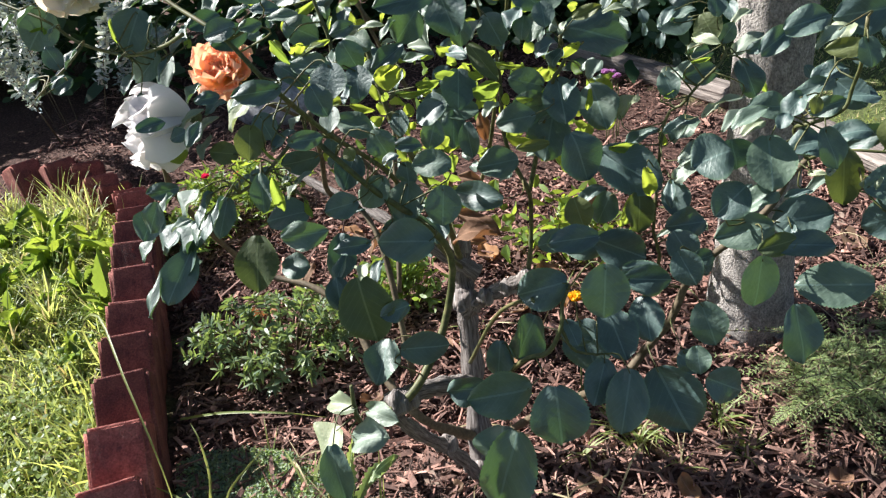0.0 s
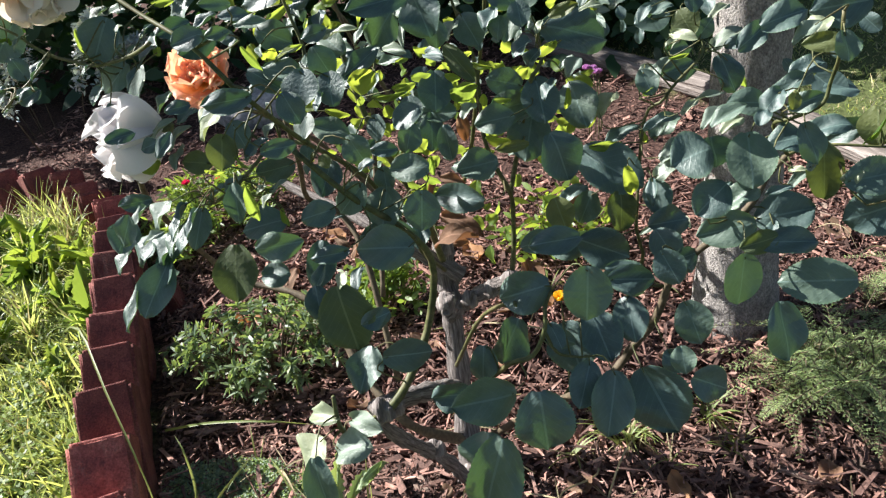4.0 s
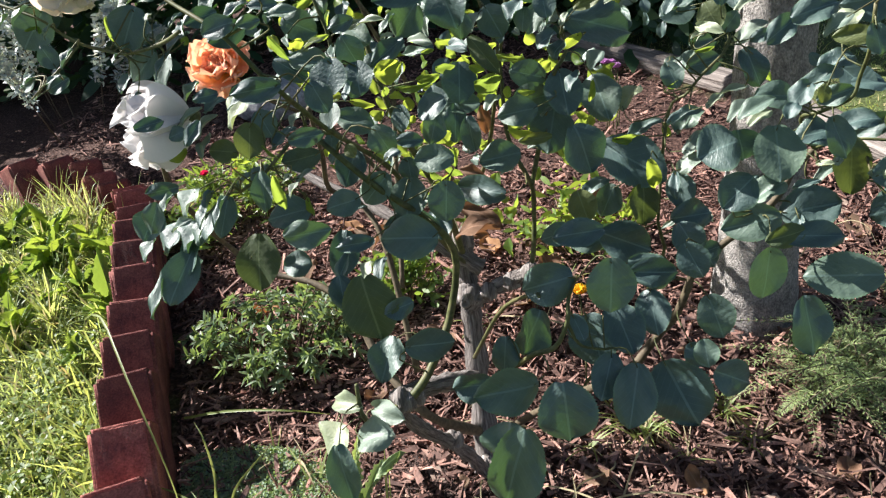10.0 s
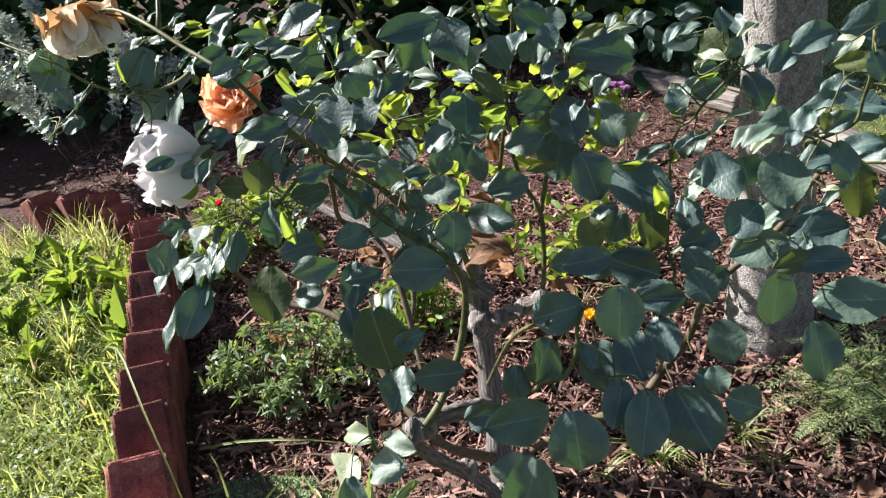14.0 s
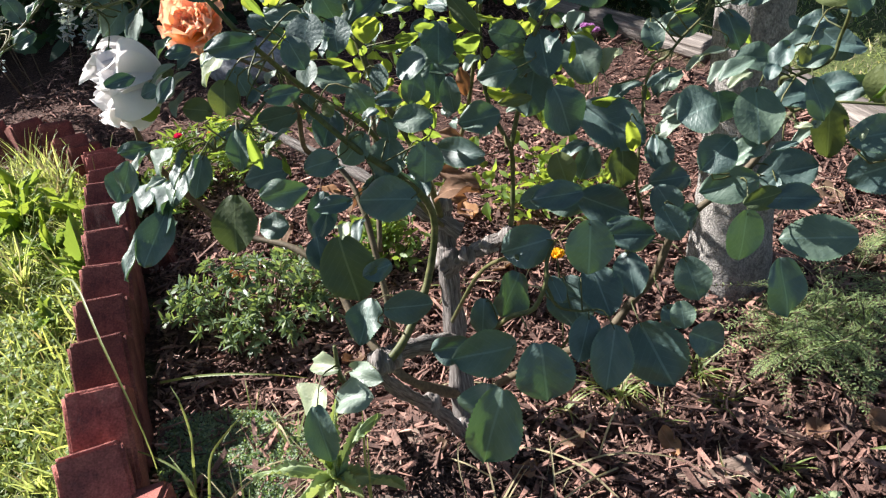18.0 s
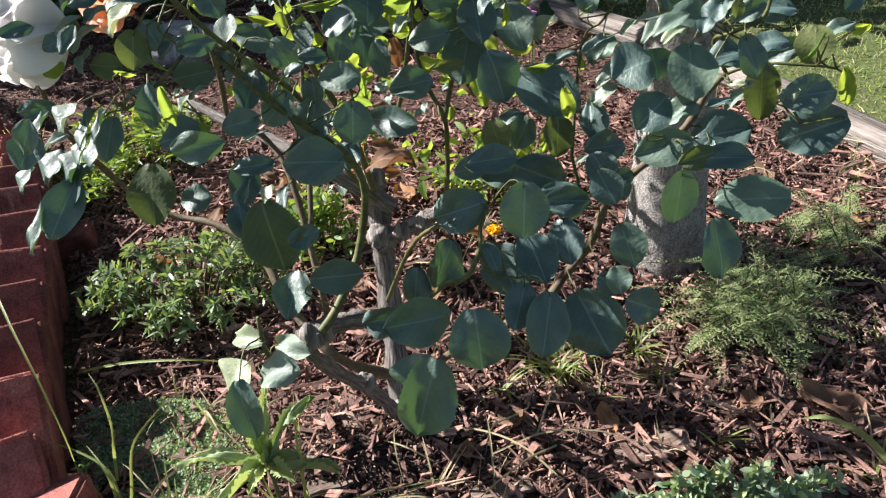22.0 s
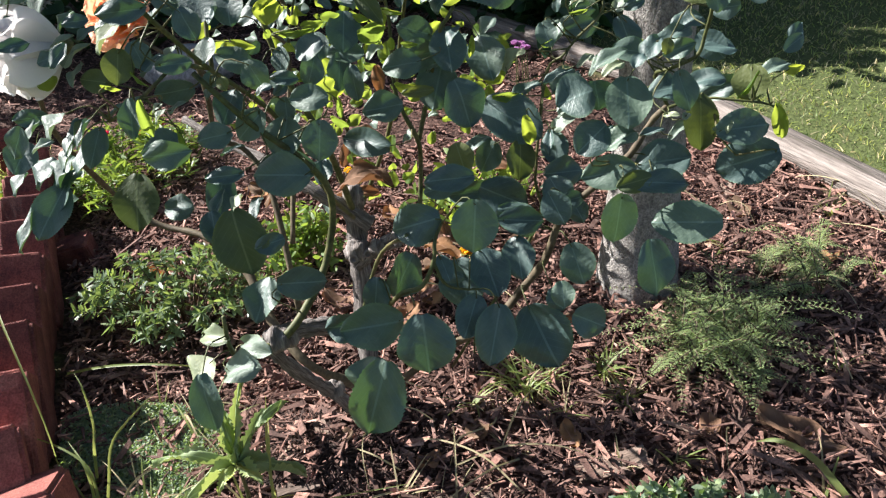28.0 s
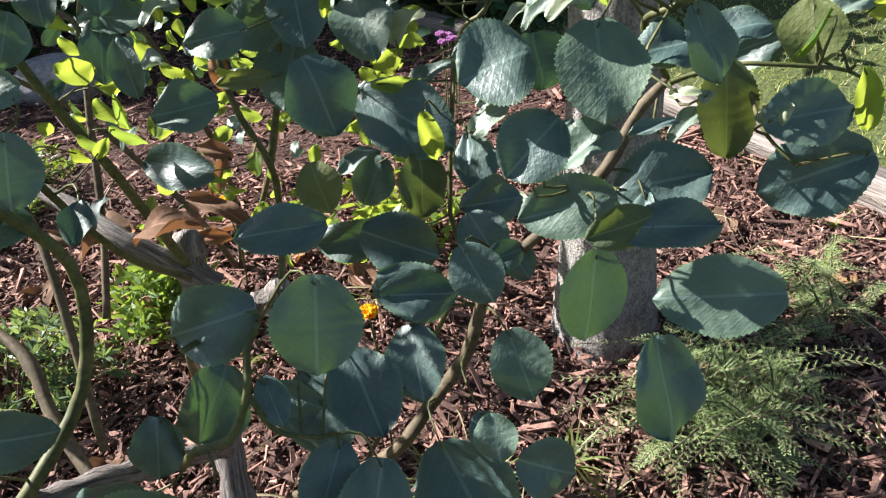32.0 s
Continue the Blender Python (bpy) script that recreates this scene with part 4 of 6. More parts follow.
leaf(0.038, -0.339, 0.464, 0.027, 0.017, -10, 'd')
leaf(0.024, -0.337, 0.460, 0.026, 0.016, -30, 'd')
leaf(0.012, -0.335, 0.453, 0.011, 0.008, 250, 'w')
leaf(0.061, -0.329, 0.482, 0.018, 0.011, 200, 'd')
leaf(0.076, -0.324, 0.480, 0.023, 0.006, -15, 'w')
leaf(0.060, -0.272, 0.458, 0.025, 0.019, -40, 'd')
leaf(0.103, -0.315, 0.492, 0.041, 0.019, 195, 'd')
leaf(0.098, -0.275, 0.464, 0.027, 0.024, -120, 'd')
leaf(0.085, -0.288, 0.467, 0.018, 0.006, 240, 'p')
leaf(0.088, -0.334, 0.461, 0.028, 0.013, 215, 'd')
leaf(0.090, -0.332, 0.471, 0.010, 0.003, 160, 'w')
leaf(0.068, -0.281, 0.435, 0.034, 0.018, 205, 'd')
leaf(0.088, -0.341, 0.451, 0.017, 0.014, 175, 'y')
leaf(0.088, -0.293, 0.432, 0.015, 0.007, -95, 'w')
leaf(0.097, -0.298, 0.422, 0.022, 0.005, 30, 'y')
leaf(0.108, -0.290, 0.424, 0.016, 0.007, 25, 'y')
leaf(0.079, -0.314, 0.427, 0.006, 0.005, -80, 'y')
leaf(0.116, -0.293, 0.495, 0.015, 0.006, -25, 'w')
leaf(0.111, -0.250, 0.473, 0.017, 0.005, -100, 'w')
leaf(0.111, -0.267, 0.456, 0.019, 0.006, -80, 'w')
leaf(0.109, -0.327, 0.464, 0.016, 0.008, -30, 'w')
leaf(0.130, -0.305, 0.477, 0.031, 0.027, -70, 'd')
leaf(0.104, -0.307, 0.450, 0.017, 0.007, -20, 'p')
leaf(0.115, -0.334, 0.458, 0.009, 0.003, 10, 'y')
leaf(0.113, -0.315, 0.416, 0.020, 0.018, -80, 'd')
leaf(0.063, -0.322, 0.424, 0.018, 0.005, -10, 'y')
leaf(0.035, -0.350, 0.449, 0.007, 0.004, -80, 'y')
leaf(0.136, -0.271, 0.453, 0.019, 0.016, -90, 'd')
leaf(0.129, -0.240, 0.429, 0.015, 0.012, -40, 'p')
leaf(0.145, -0.221, 0.441, 0.018, 0.010, 240, 'w')
leaf(0.160, -0.220, 0.438, 0.029, 0.025, -60, 'd')
leaf(0.175, -0.262, 0.457, 0.018, 0.013, -120, 'p')
leaf(0.181, -0.267, 0.450, 0.017, 0.013, -100, 'd')
leaf(0.164, -0.191, 0.462, 0.022, 0.008, -10, 'y')
leaf(0.147, -0.186, 0.466, 0.016, 0.005, 0, 'y')
leaf(0.130, -0.215, 0.473, 0.015, 0.008, 30, 'w')
leaf(0.187, -0.244, 0.467, 0.027, 0.022, -40, 'd')
leaf(0.203, -0.233, 0.460, 0.021, 0.021, -110, 'd')
leaf(0.150, -0.281, 0.433, 0.035, 0.014, -50, 'o')
leaf(0.156, -0.276, 0.437, 0.009, 0.004, 0, 'y')
leaf(0.165, -0.251, 0.418, 0.016, 0.004, 5, 'y')
leaf(0.121, -0.281, 0.427, 0.014, 0.006, 20, 'y')
leaf(0.144, -0.286, 0.425, 0.012, 0.005, -20, 'y')
leaf(0.151, -0.291, 0.415, 0.021, 0.012, 10, 'y')
leaf(0.152, -0.299, 0.404, 0.016, 0.008, 60, 'w')
leaf(0.143, -0.258, 0.392, 0.008, 0.005, -90, 'y')
leaf(0.130, -0.285, 0.416, 0.031, 0.026, -90, 'd')
leaf(0.128, -0.281, 0.399, 0.030, 0.019, 180, 'd')
leaf(0.182, -0.233, 0.396, 0.030, 0.023, 170, 'd')
leaf(0.183, -0.241, 0.378, 0.032, 0.025, 190, 'd')
leaf(0.164, -0.279, 0.401, 0.008, 0.006, -100, 'y')
leaf(0.178, -0.288, 0.403, 0.013, 0.004, -10, 'y')
leaf(0.195, -0.275, 0.436, 0.017, 0.012, 210, 'p')
leaf(0.203, -0.279, 0.429, 0.015, 0.011, -115, 'p')
leaf(0.213, -0.260, 0.427, 0.014, 0.008, -110, 'y')
leaf(0.196, -0.239, 0.434, 0.010, 0.005, -90, 'w')
leaf(0.212, -0.241, 0.439, 0.012, 0.005, 70, 'w')
leaf(0.190, -0.241, 0.442, 0.025, 0.015, -110, 'd')
leaf(0.197, -0.263, 0.457, 0.020, 0.017, -80, 'd')
leaf(0.245, -0.207, 0.420, 0.057, 0.039, -5, 'd')
leaf(0.231, -0.239, 0.448, 0.021, 0.010, 20, 'o')
leaf(0.249, -0.255, 0.452, 0.015, 0.006, -10, 'w')
leaf(0.261, -0.227, 0.432, 0.013, 0.005, -60, 'w')
leaf(0.208, -0.250, 0.384, 0.038, 0.030, -80, 'd')
leaf(0.211, -0.290, 0.408, 0.018, 0.007, -110, 'p')
leaf(0.239, -0.232, 0.370, 0.040, 0.033, -72, 'd')
leaf(0.224, -0.294, 0.399, 0.014, 0.005, -80, 'y')
leaf(0.262, -0.232, 0.366, 0.027, 0.011, 60, 'w')
leaf(0.226, -0.239, 0.460, 0.015, 0.007, 180, 'd')
leaf(0.248, -0.230, 0.451, 0.013, 0.008, 240, 'p')
leaf(0.261, -0.253, 0.459, 0.015, 0.005, 30, 'p')
leaf(0.300, -0.226, 0.428, 0.029, 0.024, 200, 'd')
leaf(0.305, -0.230, 0.435, 0.019, 0.009, 10, 'p')
leaf(0.290, -0.244, 0.438, 0.015, 0.008, 230, 'p')
leaf(0.321, -0.264, 0.449, 0.019, 0.014, 85, 'd')
leaf(0.348, -0.208, 0.426, 0.015, 0.011, -70, 'p')
leaf(0.317, -0.259, 0.431, 0.022, 0.019, -60, 'o')
leaf(0.347, -0.238, 0.430, 0.020, 0.006, 35, 'w')
leaf(0.333, -0.253, 0.423, 0.016, 0.014, 60, 'd')
leaf(0.358, -0.224, 0.404, 0.030, 0.011, 35, 'w')
leaf(0.358, -0.247, 0.407, 0.017, 0.010, 20, 'd')
leaf(0.308, -0.285, 0.431, 0.016, 0.009, -30, 'w')
leaf(0.315, -0.227, 0.405, 0.016, 0.006, 60, 'w')
leaf(0.321, -0.226, 0.400, 0.027, 0.013, 10, 'd')
leaf(0.306, -0.285, 0.416, 0.015, 0.003, 15, 'y')
leaf(0.314, -0.257, 0.395, 0.030, 0.018, 12, 'd')
leaf(0.301, -0.247, 0.394, 0.027, 0.008, 60, 'w')
leaf(0.287, -0.266, 0.401, 0.021, 0.007, 60, 'w')
leaf(0.279, -0.303, 0.407, 0.020, 0.016, -70, 'd')
leaf(0.281, -0.305, 0.401, 0.012, 0.004, 15, 'y')
leaf(0.353, -0.250, 0.384, 0.032, 0.024, -60, 'd')
leaf(0.367, -0.237, 0.373, 0.018, 0.005, -65, 'y')
leaf(0.306, -0.313, 0.389, 0.016, 0.005, 40, 'w')
leaf(0.330, -0.272, 0.377, 0.022, 0.005, 170, 'w')
leaf(0.291, -0.288, 0.369, 0.023, 0.008, 10, 'p')
leaf(0.317, -0.395, 0.423, 0.025, 0.017, 180, 'd')
leaf(0.324, -0.377, 0.456, 0.025, 0.014, 40, 'd')
leaf(0.320, -0.430, 0.483, 0.026, 0.016, 20, 'd')
leaf(0.379, -0.363, 0.462, 0.034, 0.026, 190, 'd')
leaf(0.328, -0.437, 0.476, 0.015, 0.007, 200, 'w')
leaf(0.366, -0.367, 0.455, 0.015, 0.011, 60, 'w')
leaf(0.351, -0.408, 0.458, 0.021, 0.011, 180, 'o')
leaf(0.356, -0.423, 0.460, 0.017, 0.015, -90, 'd')
leaf(0.354, -0.383, 0.434, 0.017, 0.013, 0, 'p')
leaf(0.341, -0.393, 0.428, 0.027, 0.010, 20, 'p')
leaf(0.324, -0.413, 0.430, 0.017, 0.011, 230, 'p')
leaf(0.326, -0.437, 0.439, 0.009, 0.008, -90, 'o')
leaf(0.336, -0.428, 0.434, 0.018, 0.011, 20, 'd')
leaf(0.298, -0.418, 0.428, 0.020, 0.009, 15, 'p')
leaf(0.310, -0.438, 0.433, 0.011, 0.007, 60, 'p')
leaf(-0.049, -0.405, 0.460, 0.017, 0.009, 20, 'd')
leaf(-0.054, -0.377, 0.428, 0.017, 0.009, 25, 'y')
leaf(-0.040, -0.373, 0.449, 0.024, 0.007, 45, 'w')
leaf(-0.032, -0.370, 0.442, 0.022, 0.009, 60, 'w')
leaf(0.006, -0.407, 0.462, 0.022, 0.014, 225, 'w')
leaf(-0.025, -0.360, 0.451, 0.016, 0.007, 20, 'p')
leaf(-0.020, -0.417, 0.456, 0.017, 0.009, 240, 'd')
leaf(-0.043, -0.387, 0.445, 0.012, 0.010, 200, 'd')
leaf(-0.033, -0.376, 0.431, 0.015, 0.009, -80, 'w')
leaf(0.011, -0.415, 0.446, 0.021, 0.017, -90, 'o')
leaf(-0.022, -0.376, 0.425, 0.018, 0.015, 175, 'o')
leaf(0.009, -0.374, 0.439, 0.019, 0.016, -60, 'd')
leaf(0.031, -0.416, 0.446, 0.018, 0.007, 40, 'p')
leaf(0.026, -0.367, 0.436, 0.013, 0.006, -110, 'w')
leaf(0.029, -0.385, 0.417, 0.025, 0.014, 190, 'd')
leaf(0.048, -0.428, 0.449, 0.020, 0.011, 10, 'd')
leaf(0.022, -0.418, 0.438, 0.011, 0.003, -70, 'y')
leaf(-0.000, -0.408, 0.431, 0.008, 0.003, -40, 'y')
leaf(-0.001, -0.388, 0.409, 0.021, 0.010, 200, 'p')
leaf(-0.013, -0.384, 0.406, 0.017, 0.004, 200, 'p')
leaf(0.014, -0.427, 0.418, 0.024, 0.013, -85, 'd')
leaf(0.028, -0.441, 0.422, 0.019, 0.007, -85, 'y')
leaf(0.026, -0.415, 0.419, 0.008, 0.004, 200, 'w')
leaf(0.032, -0.398, 0.412, 0.013, 0.004, 30, 'w')
leaf(0.036, -0.440, 0.424, 0.010, 0.004, -110, 'w')
leaf(0.014, -0.394, 0.384, 0.030, 0.022, 190, 'd')
leaf(0.032, -0.403, 0.391, 0.011, 0.005, -100, 'y')
leaf(-0.027, -0.396, 0.389, 0.027, 0.015, -100, 'd')
leaf(-0.006, -0.450, 0.421, 0.018, 0.005, -100, 'p')
leaf(-0.030, -0.431, 0.420, 0.018, 0.013, -110, 'w')
leaf(-0.065, -0.389, 0.409, 0.022, 0.011, 190, 'd')
leaf(-0.031, -0.412, 0.404, 0.022, 0.008, -80, 'p')
leaf(-0.059, -0.403, 0.406, 0.017, 0.007, 230, 'p')
leaf(-0.059, -0.423, 0.407, 0.020, 0.015, -110, 'd')
leaf(-0.028, -0.455, 0.418, 0.014, 0.005, 10, 'w')
leaf(-0.035, -0.418, 0.394, 0.019, 0.009, -90, 'p')
leaf(0.051, -0.373, 0.438, 0.018, 0.013, -100, 'd')
leaf(0.059, -0.337, 0.418, 0.028, 0.018, -20, 'd')
leaf(0.113, -0.358, 0.429, 0.020, 0.017, 200, 'd')
leaf(0.090, -0.338, 0.416, 0.018, 0.013, -90, 'd')
leaf(0.113, -0.355, 0.413, 0.021, 0.016, -100, 'd')
leaf(0.041, -0.344, 0.408, 0.012, 0.010, -90, 'd')
leaf(0.049, -0.376, 0.413, 0.013, 0.007, -100, 'p')
leaf(0.066, -0.405, 0.427, 0.009, 0.008, -60, 'o')
leaf(0.052, -0.354, 0.392, 0.026, 0.021, -105, 'd')
leaf(0.085, -0.398, 0.428, 0.020, 0.017, -60, 'd')
leaf(0.099, -0.382, 0.419, 0.018, 0.010, 0, 'd')
leaf(0.090, -0.407, 0.422, 0.010, 0.006, 10, 'p')
leaf(0.112, -0.384, 0.405, 0.026, 0.018, 180, 'd')
leaf(0.094, -0.371, 0.393, 0.017, 0.014, -80, 'd')
leaf(0.074, -0.394, 0.394, 0.024, 0.019, 230, 'd')
leaf(0.062, -0.365, 0.382, 0.017, 0.005, 235, 'p')
leaf(0.056, -0.414, 0.397, 0.021, 0.017, 200, 'd')
leaf(0.051, -0.368, 0.366, 0.017, 0.003, 10, 'p')
leaf(0.092, -0.386, 0.380, 0.028, 0.025, -95, 'd')
leaf(0.091, -0.385, 0.358, 0.036, 0.022, 180, 'd')
leaf(0.117, -0.398, 0.381, 0.026, 0.023, -90, 'd')
leaf(0.123, -0.291, 0.387, 0.029, 0.018, -90, 'd')
leaf(0.134, -0.299, 0.380, 0.026, 0.015, -85, 'd')
leaf(0.111, -0.298, 0.382, 0.017, 0.009, 200, 'y')
leaf(0.115, -0.272, 0.365, 0.013, 0.007, 20, 'y')
leaf(0.102, -0.286, 0.342, 0.010, 0.006, 120, 'y')
leaf(0.109, -0.293, 0.342, 0.011, 0.006, 60, 'y')
leaf(0.105, -0.309, 0.346, 0.009, 0.006, -60, 'y')
leaf(0.133, -0.269, 0.317, 0.041, 0.024, 170, 'd')
leaf(0.153, -0.299, 0.359, 0.032, 0.024, 190, 'd')
leaf(0.117, -0.275, 0.351, 0.015, 0.005, -80, 'y')
leaf(0.115, -0.268, 0.336, 0.013, 0.007, -60, 'y')
leaf(0.093, -0.284, 0.304, 0.016, 0.008, -90, 'p')
leaf(0.106, -0.340, 0.329, 0.020, 0.014, -100, 'd')
leaf(0.170, -0.277, 0.384, 0.031, 0.023, 190, 'd')
leaf(0.197, -0.241, 0.350, 0.041, 0.036, -100, 'd')
leaf(0.216, -0.300, 0.357, 0.038, 0.035, -60, 'd')
leaf(0.172, -0.255, 0.356, 0.020, 0.008, 200, 'y')
leaf(0.181, -0.290, 0.366, 0.026, 0.009, 190, 'o')
leaf(0.194, -0.243, 0.367, 0.012, 0.004, 30, 'w')
leaf(0.254, -0.290, 0.337, 0.053, 0.039, -35, 'd')
leaf(0.253, -0.279, 0.351, 0.027, 0.007, 0, 'y')
leaf(0.264, -0.312, 0.335, 0.023, 0.011, -70, 'y')
leaf(0.258, -0.309, 0.309, 0.032, 0.026, -80, 'o')
leaf(0.256, -0.266, 0.285, 0.026, 0.010, -85, 'y')
leaf(0.273, -0.235, 0.338, 0.029, 0.009, 12, 'p')
leaf(0.290, -0.240, 0.335, 0.013, 0.006, -80, 'y')
leaf(0.302, -0.259, 0.352, 0.028, 0.015, 45, 'p')
leaf(0.301, -0.296, 0.349, 0.028, 0.011, 30, 'w')
leaf(0.293, -0.303, 0.337, 0.019, 0.012, 20, 'w')
leaf(0.285, -0.310, 0.318, 0.029, 0.021, -80, 'd')
leaf(0.280, -0.313, 0.325, 0.021, 0.007, -85, 'p')
leaf(0.210, -0.325, 0.323, 0.025, 0.021, -70, 'o')
leaf(0.227, -0.266, 0.306, 0.024, 0.010, 20, 'p')
leaf(0.234, -0.290, 0.305, 0.027, 0.022, -110, 'd')
leaf(0.290, -0.325, 0.304, 0.032, 0.023, 190, 'd')
leaf(0.315, -0.278, 0.274, 0.011, 0.006, -60, 'w')
leaf(0.286, -0.272, 0.265, 0.015, 0.004, 190, 'w')
leaf(0.192, -0.295, 0.282, 0.028, 0.019, 200, 'd')
leaf(0.221, -0.288, 0.271, 0.047, 0.023, 190, 'd')
leaf(0.278, -0.420, 0.406, 0.024, 0.028, 200, 'd')
leaf(0.293, -0.413, 0.403, 0.018, 0.027, -80, 'd')
leaf(0.307, -0.433, 0.406, 0.032, 0.027, -90, 'd')
leaf(0.341, -0.399, 0.398, 0.024, 0.018, 190, 'd')
leaf(0.343, -0.424, 0.406, 0.025, 0.017, -70, 'd')
leaf(0.368, -0.391, 0.398, 0.020, 0.014, -10, 'p')
leaf(0.352, -0.408, 0.382, 0.006, 0.004, 60, 'w')
leaf(0.336, -0.426, 0.392, 0.007, 0.004, -20, 'w')
leaf(0.286, -0.434, 0.384, 0.024, 0.022, 225, 'd')
leaf(0.296, -0.417, 0.377, 0.021, 0.005, 45, 'p')
leaf(0.305, -0.425, 0.378, 0.020, 0.013, 10, 'p')
leaf(0.304, -0.409, 0.346, 0.036, 0.023, 190, 'd')
leaf(0.342, -0.404, 0.349, 0.036, 0.028, 10, 'd')
leaf(0.331, -0.412, 0.343, 0.013, 0.006, -100, 'p')
leaf(0.328, -0.446, 0.357, 0.034, 0.016, 0, 'd')
leaf(0.319, -0.445, 0.391, 0.013, 0.004, 0, 'p')
leaf(0.311, -0.445, 0.358, 0.022, 0.014, 200, 'o')
leaf(0.301, -0.416, 0.421, 0.014, 0.007, 20, 'w')
leaf(0.301, -0.380, 0.410, 0.017, 0.008, 200, 'w')
leaf(0.335, -0.398, 0.393, 0.012, 0.006, -30, 'w')
leaf(0.062, -0.435, 0.380, 0.024, 0.011, 190, 'd')
leaf(0.041, -0.399, 0.340, 0.024, 0.009, -100, 'p')
leaf(0.066, -0.438, 0.363, 0.012, 0.007, 230, 'w')
leaf(0.043, -0.422, 0.337, 0.022, 0.017, -80, 'd')
leaf(0.064, -0.389, 0.330, 0.016, 0.009, -80, 'p')
leaf(0.080, -0.435, 0.329, 0.019, 0.014, 200, 'd')
leaf(0.141, -0.139, 0.322, 0.027, 0.013, -80, 'b')
leaf(0.122, -0.130, 0.263, 0.027, 0.012, -20, 'b')
leaf(0.129, -0.186, 0.244, 0.045, 0.013, -28, 'b')
leaf(0.122, -0.193, 0.229, 0.024, 0.011, -10, 'b')
leaf(0.000, -0.145, 0.216, 0.018, 0.011, -30, 'b')
leaf(0.394, -0.413, 0.349, 0.039, 0.031, 200, 'd')
leaf(0.388, -0.413, 0.373, 0.037, 0.023, 10, 'd')
leaf(0.368, -0.392, 0.368, 0.036, 0.023, -80, 'o')
leaf(0.417, -0.400, 0.368, 0.024, 0.009, -75, 'y')
leaf(0.400, -0.385, 0.391, 0.025, 0.021, -90, 'o')
leaf(0.397, -0.389, 0.390, 0.017, 0.003, -90, 'y')
leaf(0.418, -0.374, 0.395, 0.022, 0.009, 10, 'w')
leaf(0.433, -0.375, 0.394, 0.014, 0.006, 10, 'y')
leaf(0.388, -0.367, 0.382, 0.026, 0.016, 20, 'd')
leaf(0.377, -0.353, 0.378, 0.019, 0.012, 60, 'w')
leaf(0.375, -0.412, 0.374, 0.008, 0.011, -70, 'w')
leaf(0.358, -0.381, 0.360, 0.019, 0.006, 30, 'w')


def crowds_bloom(p):
    """Whether a place lies over the orange bloom's open front side."""
    heart, front = Vector((-0.182, 0.098, 0.334)), Vector((0.37, -0.88, 0.23)).normalized()
    d = p - heart
    return (d - front * d.dot(front)).length < 0.04 + 0.02 * d.dot(front)


def inner_foliage(name, kind, count, seed, box, label, grow=1.0):
    """Smaller leaves deep inside the bush, past the ones that can be told apart."""
    rr = random.Random(seed)
    verts, faces, uvs = [], [], []
    shapes = []
    for me in LEAF_KINDS[kind]:
        uv = {}
        for lp, d in zip(me.loops, me.uv_layers[0].data):
            uv[lp.vertex_index] = tuple(d.uv)
        shapes.append(([v.co.copy() for v in me.vertices], [tuple(p.vertices) for p in me.polygons], uv))
    for i in range(count):
        vs, fs, uv = rr.choice(shapes)
        p = Vector([rr.uniform(a, b) for a, b in box])
        while crowds_bloom(p):
            p = Vector([rr.uniform(a, b) for a, b in box])
        s = rr.uniform(0.012, 0.025) * grow
        mean, spread = LIFT[kind]
        lift, sway = radians(rr.gauss(mean, 2 * spread)), radians(rr.gauss(-10, 25))
        nrm = ((FACE_B * math.cos(lift) + FACE_U * math.sin(lift)) * math.cos(sway) + FACE_R * math.sin(sway)).normalized()
        if kind in "pw":
            nrm = (SHEEN + anyway(rr) * rr.uniform(0.0, 0.25)).normalized()
        tip = nrm.cross(anyway(rr)).normalized()
        side = tip.cross(nrm)
        k = len(verts)
        w = s * rr.uniform(0.6, 0.82)
        verts += [p + side * (v.x * w) + tip * (v.y * s) + nrm * (v.z * s) for v in vs]
        uvs += [uv[j] for j in range(len(vs))]
        faces += [tuple(k + j for j in f) for f in fs]
    ob = under(hold(name, mesh_from(name, verts, faces, shapes and LEAF_KINDS[kind][0].materials[0], uvs), None, label), ROSE)
    tagged(ob, kind="stuff")


UPPER = ((-0.03, 0.34), (-0.20, 0.0), (0.33, 0.47))
REAR = ((-0.12, 0.26), (-0.02, 0.16), (0.2, 0.46))
LOW = ((0.02, 0.28), (-0.12, 0.14), (0.14, 0.34))
inner_foliage("inner_foliage", "y", 105, 43, LOW, "bright yellow-green inner leaves")
# the "w" leaves get their sunlit look from a lighter base colour
inner_foliage("inner_foliage", "w", 12, 44, LOW, "inner leaves coloured pale for sunlight")
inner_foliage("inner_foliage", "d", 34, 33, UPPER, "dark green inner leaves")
inner_foliage("inner_foliage", "w", 22, 34, UPPER, "inner leaves coloured pale for sunlight")
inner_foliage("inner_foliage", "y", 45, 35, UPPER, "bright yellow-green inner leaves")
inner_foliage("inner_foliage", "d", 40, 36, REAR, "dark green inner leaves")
inner_foliage("inner_foliage", "w", 20, 37, REAR, "inner leaves coloured pale for sunlight")
inner_foliage("inner_foliage", "y", 95, 38, REAR, "bright yellow-green inner leaves")
# leaves above the view, added to cast dappled shade on ground and trunk
TOP_SHADE = ((-0.20, 0.26), (0.0, 0.26), (0.54, 0.72))
inner_foliage("inner_foliage", "d", 165, 46, TOP_SHADE, "unseen dark green leaves added above the bush for shade", 1.8)
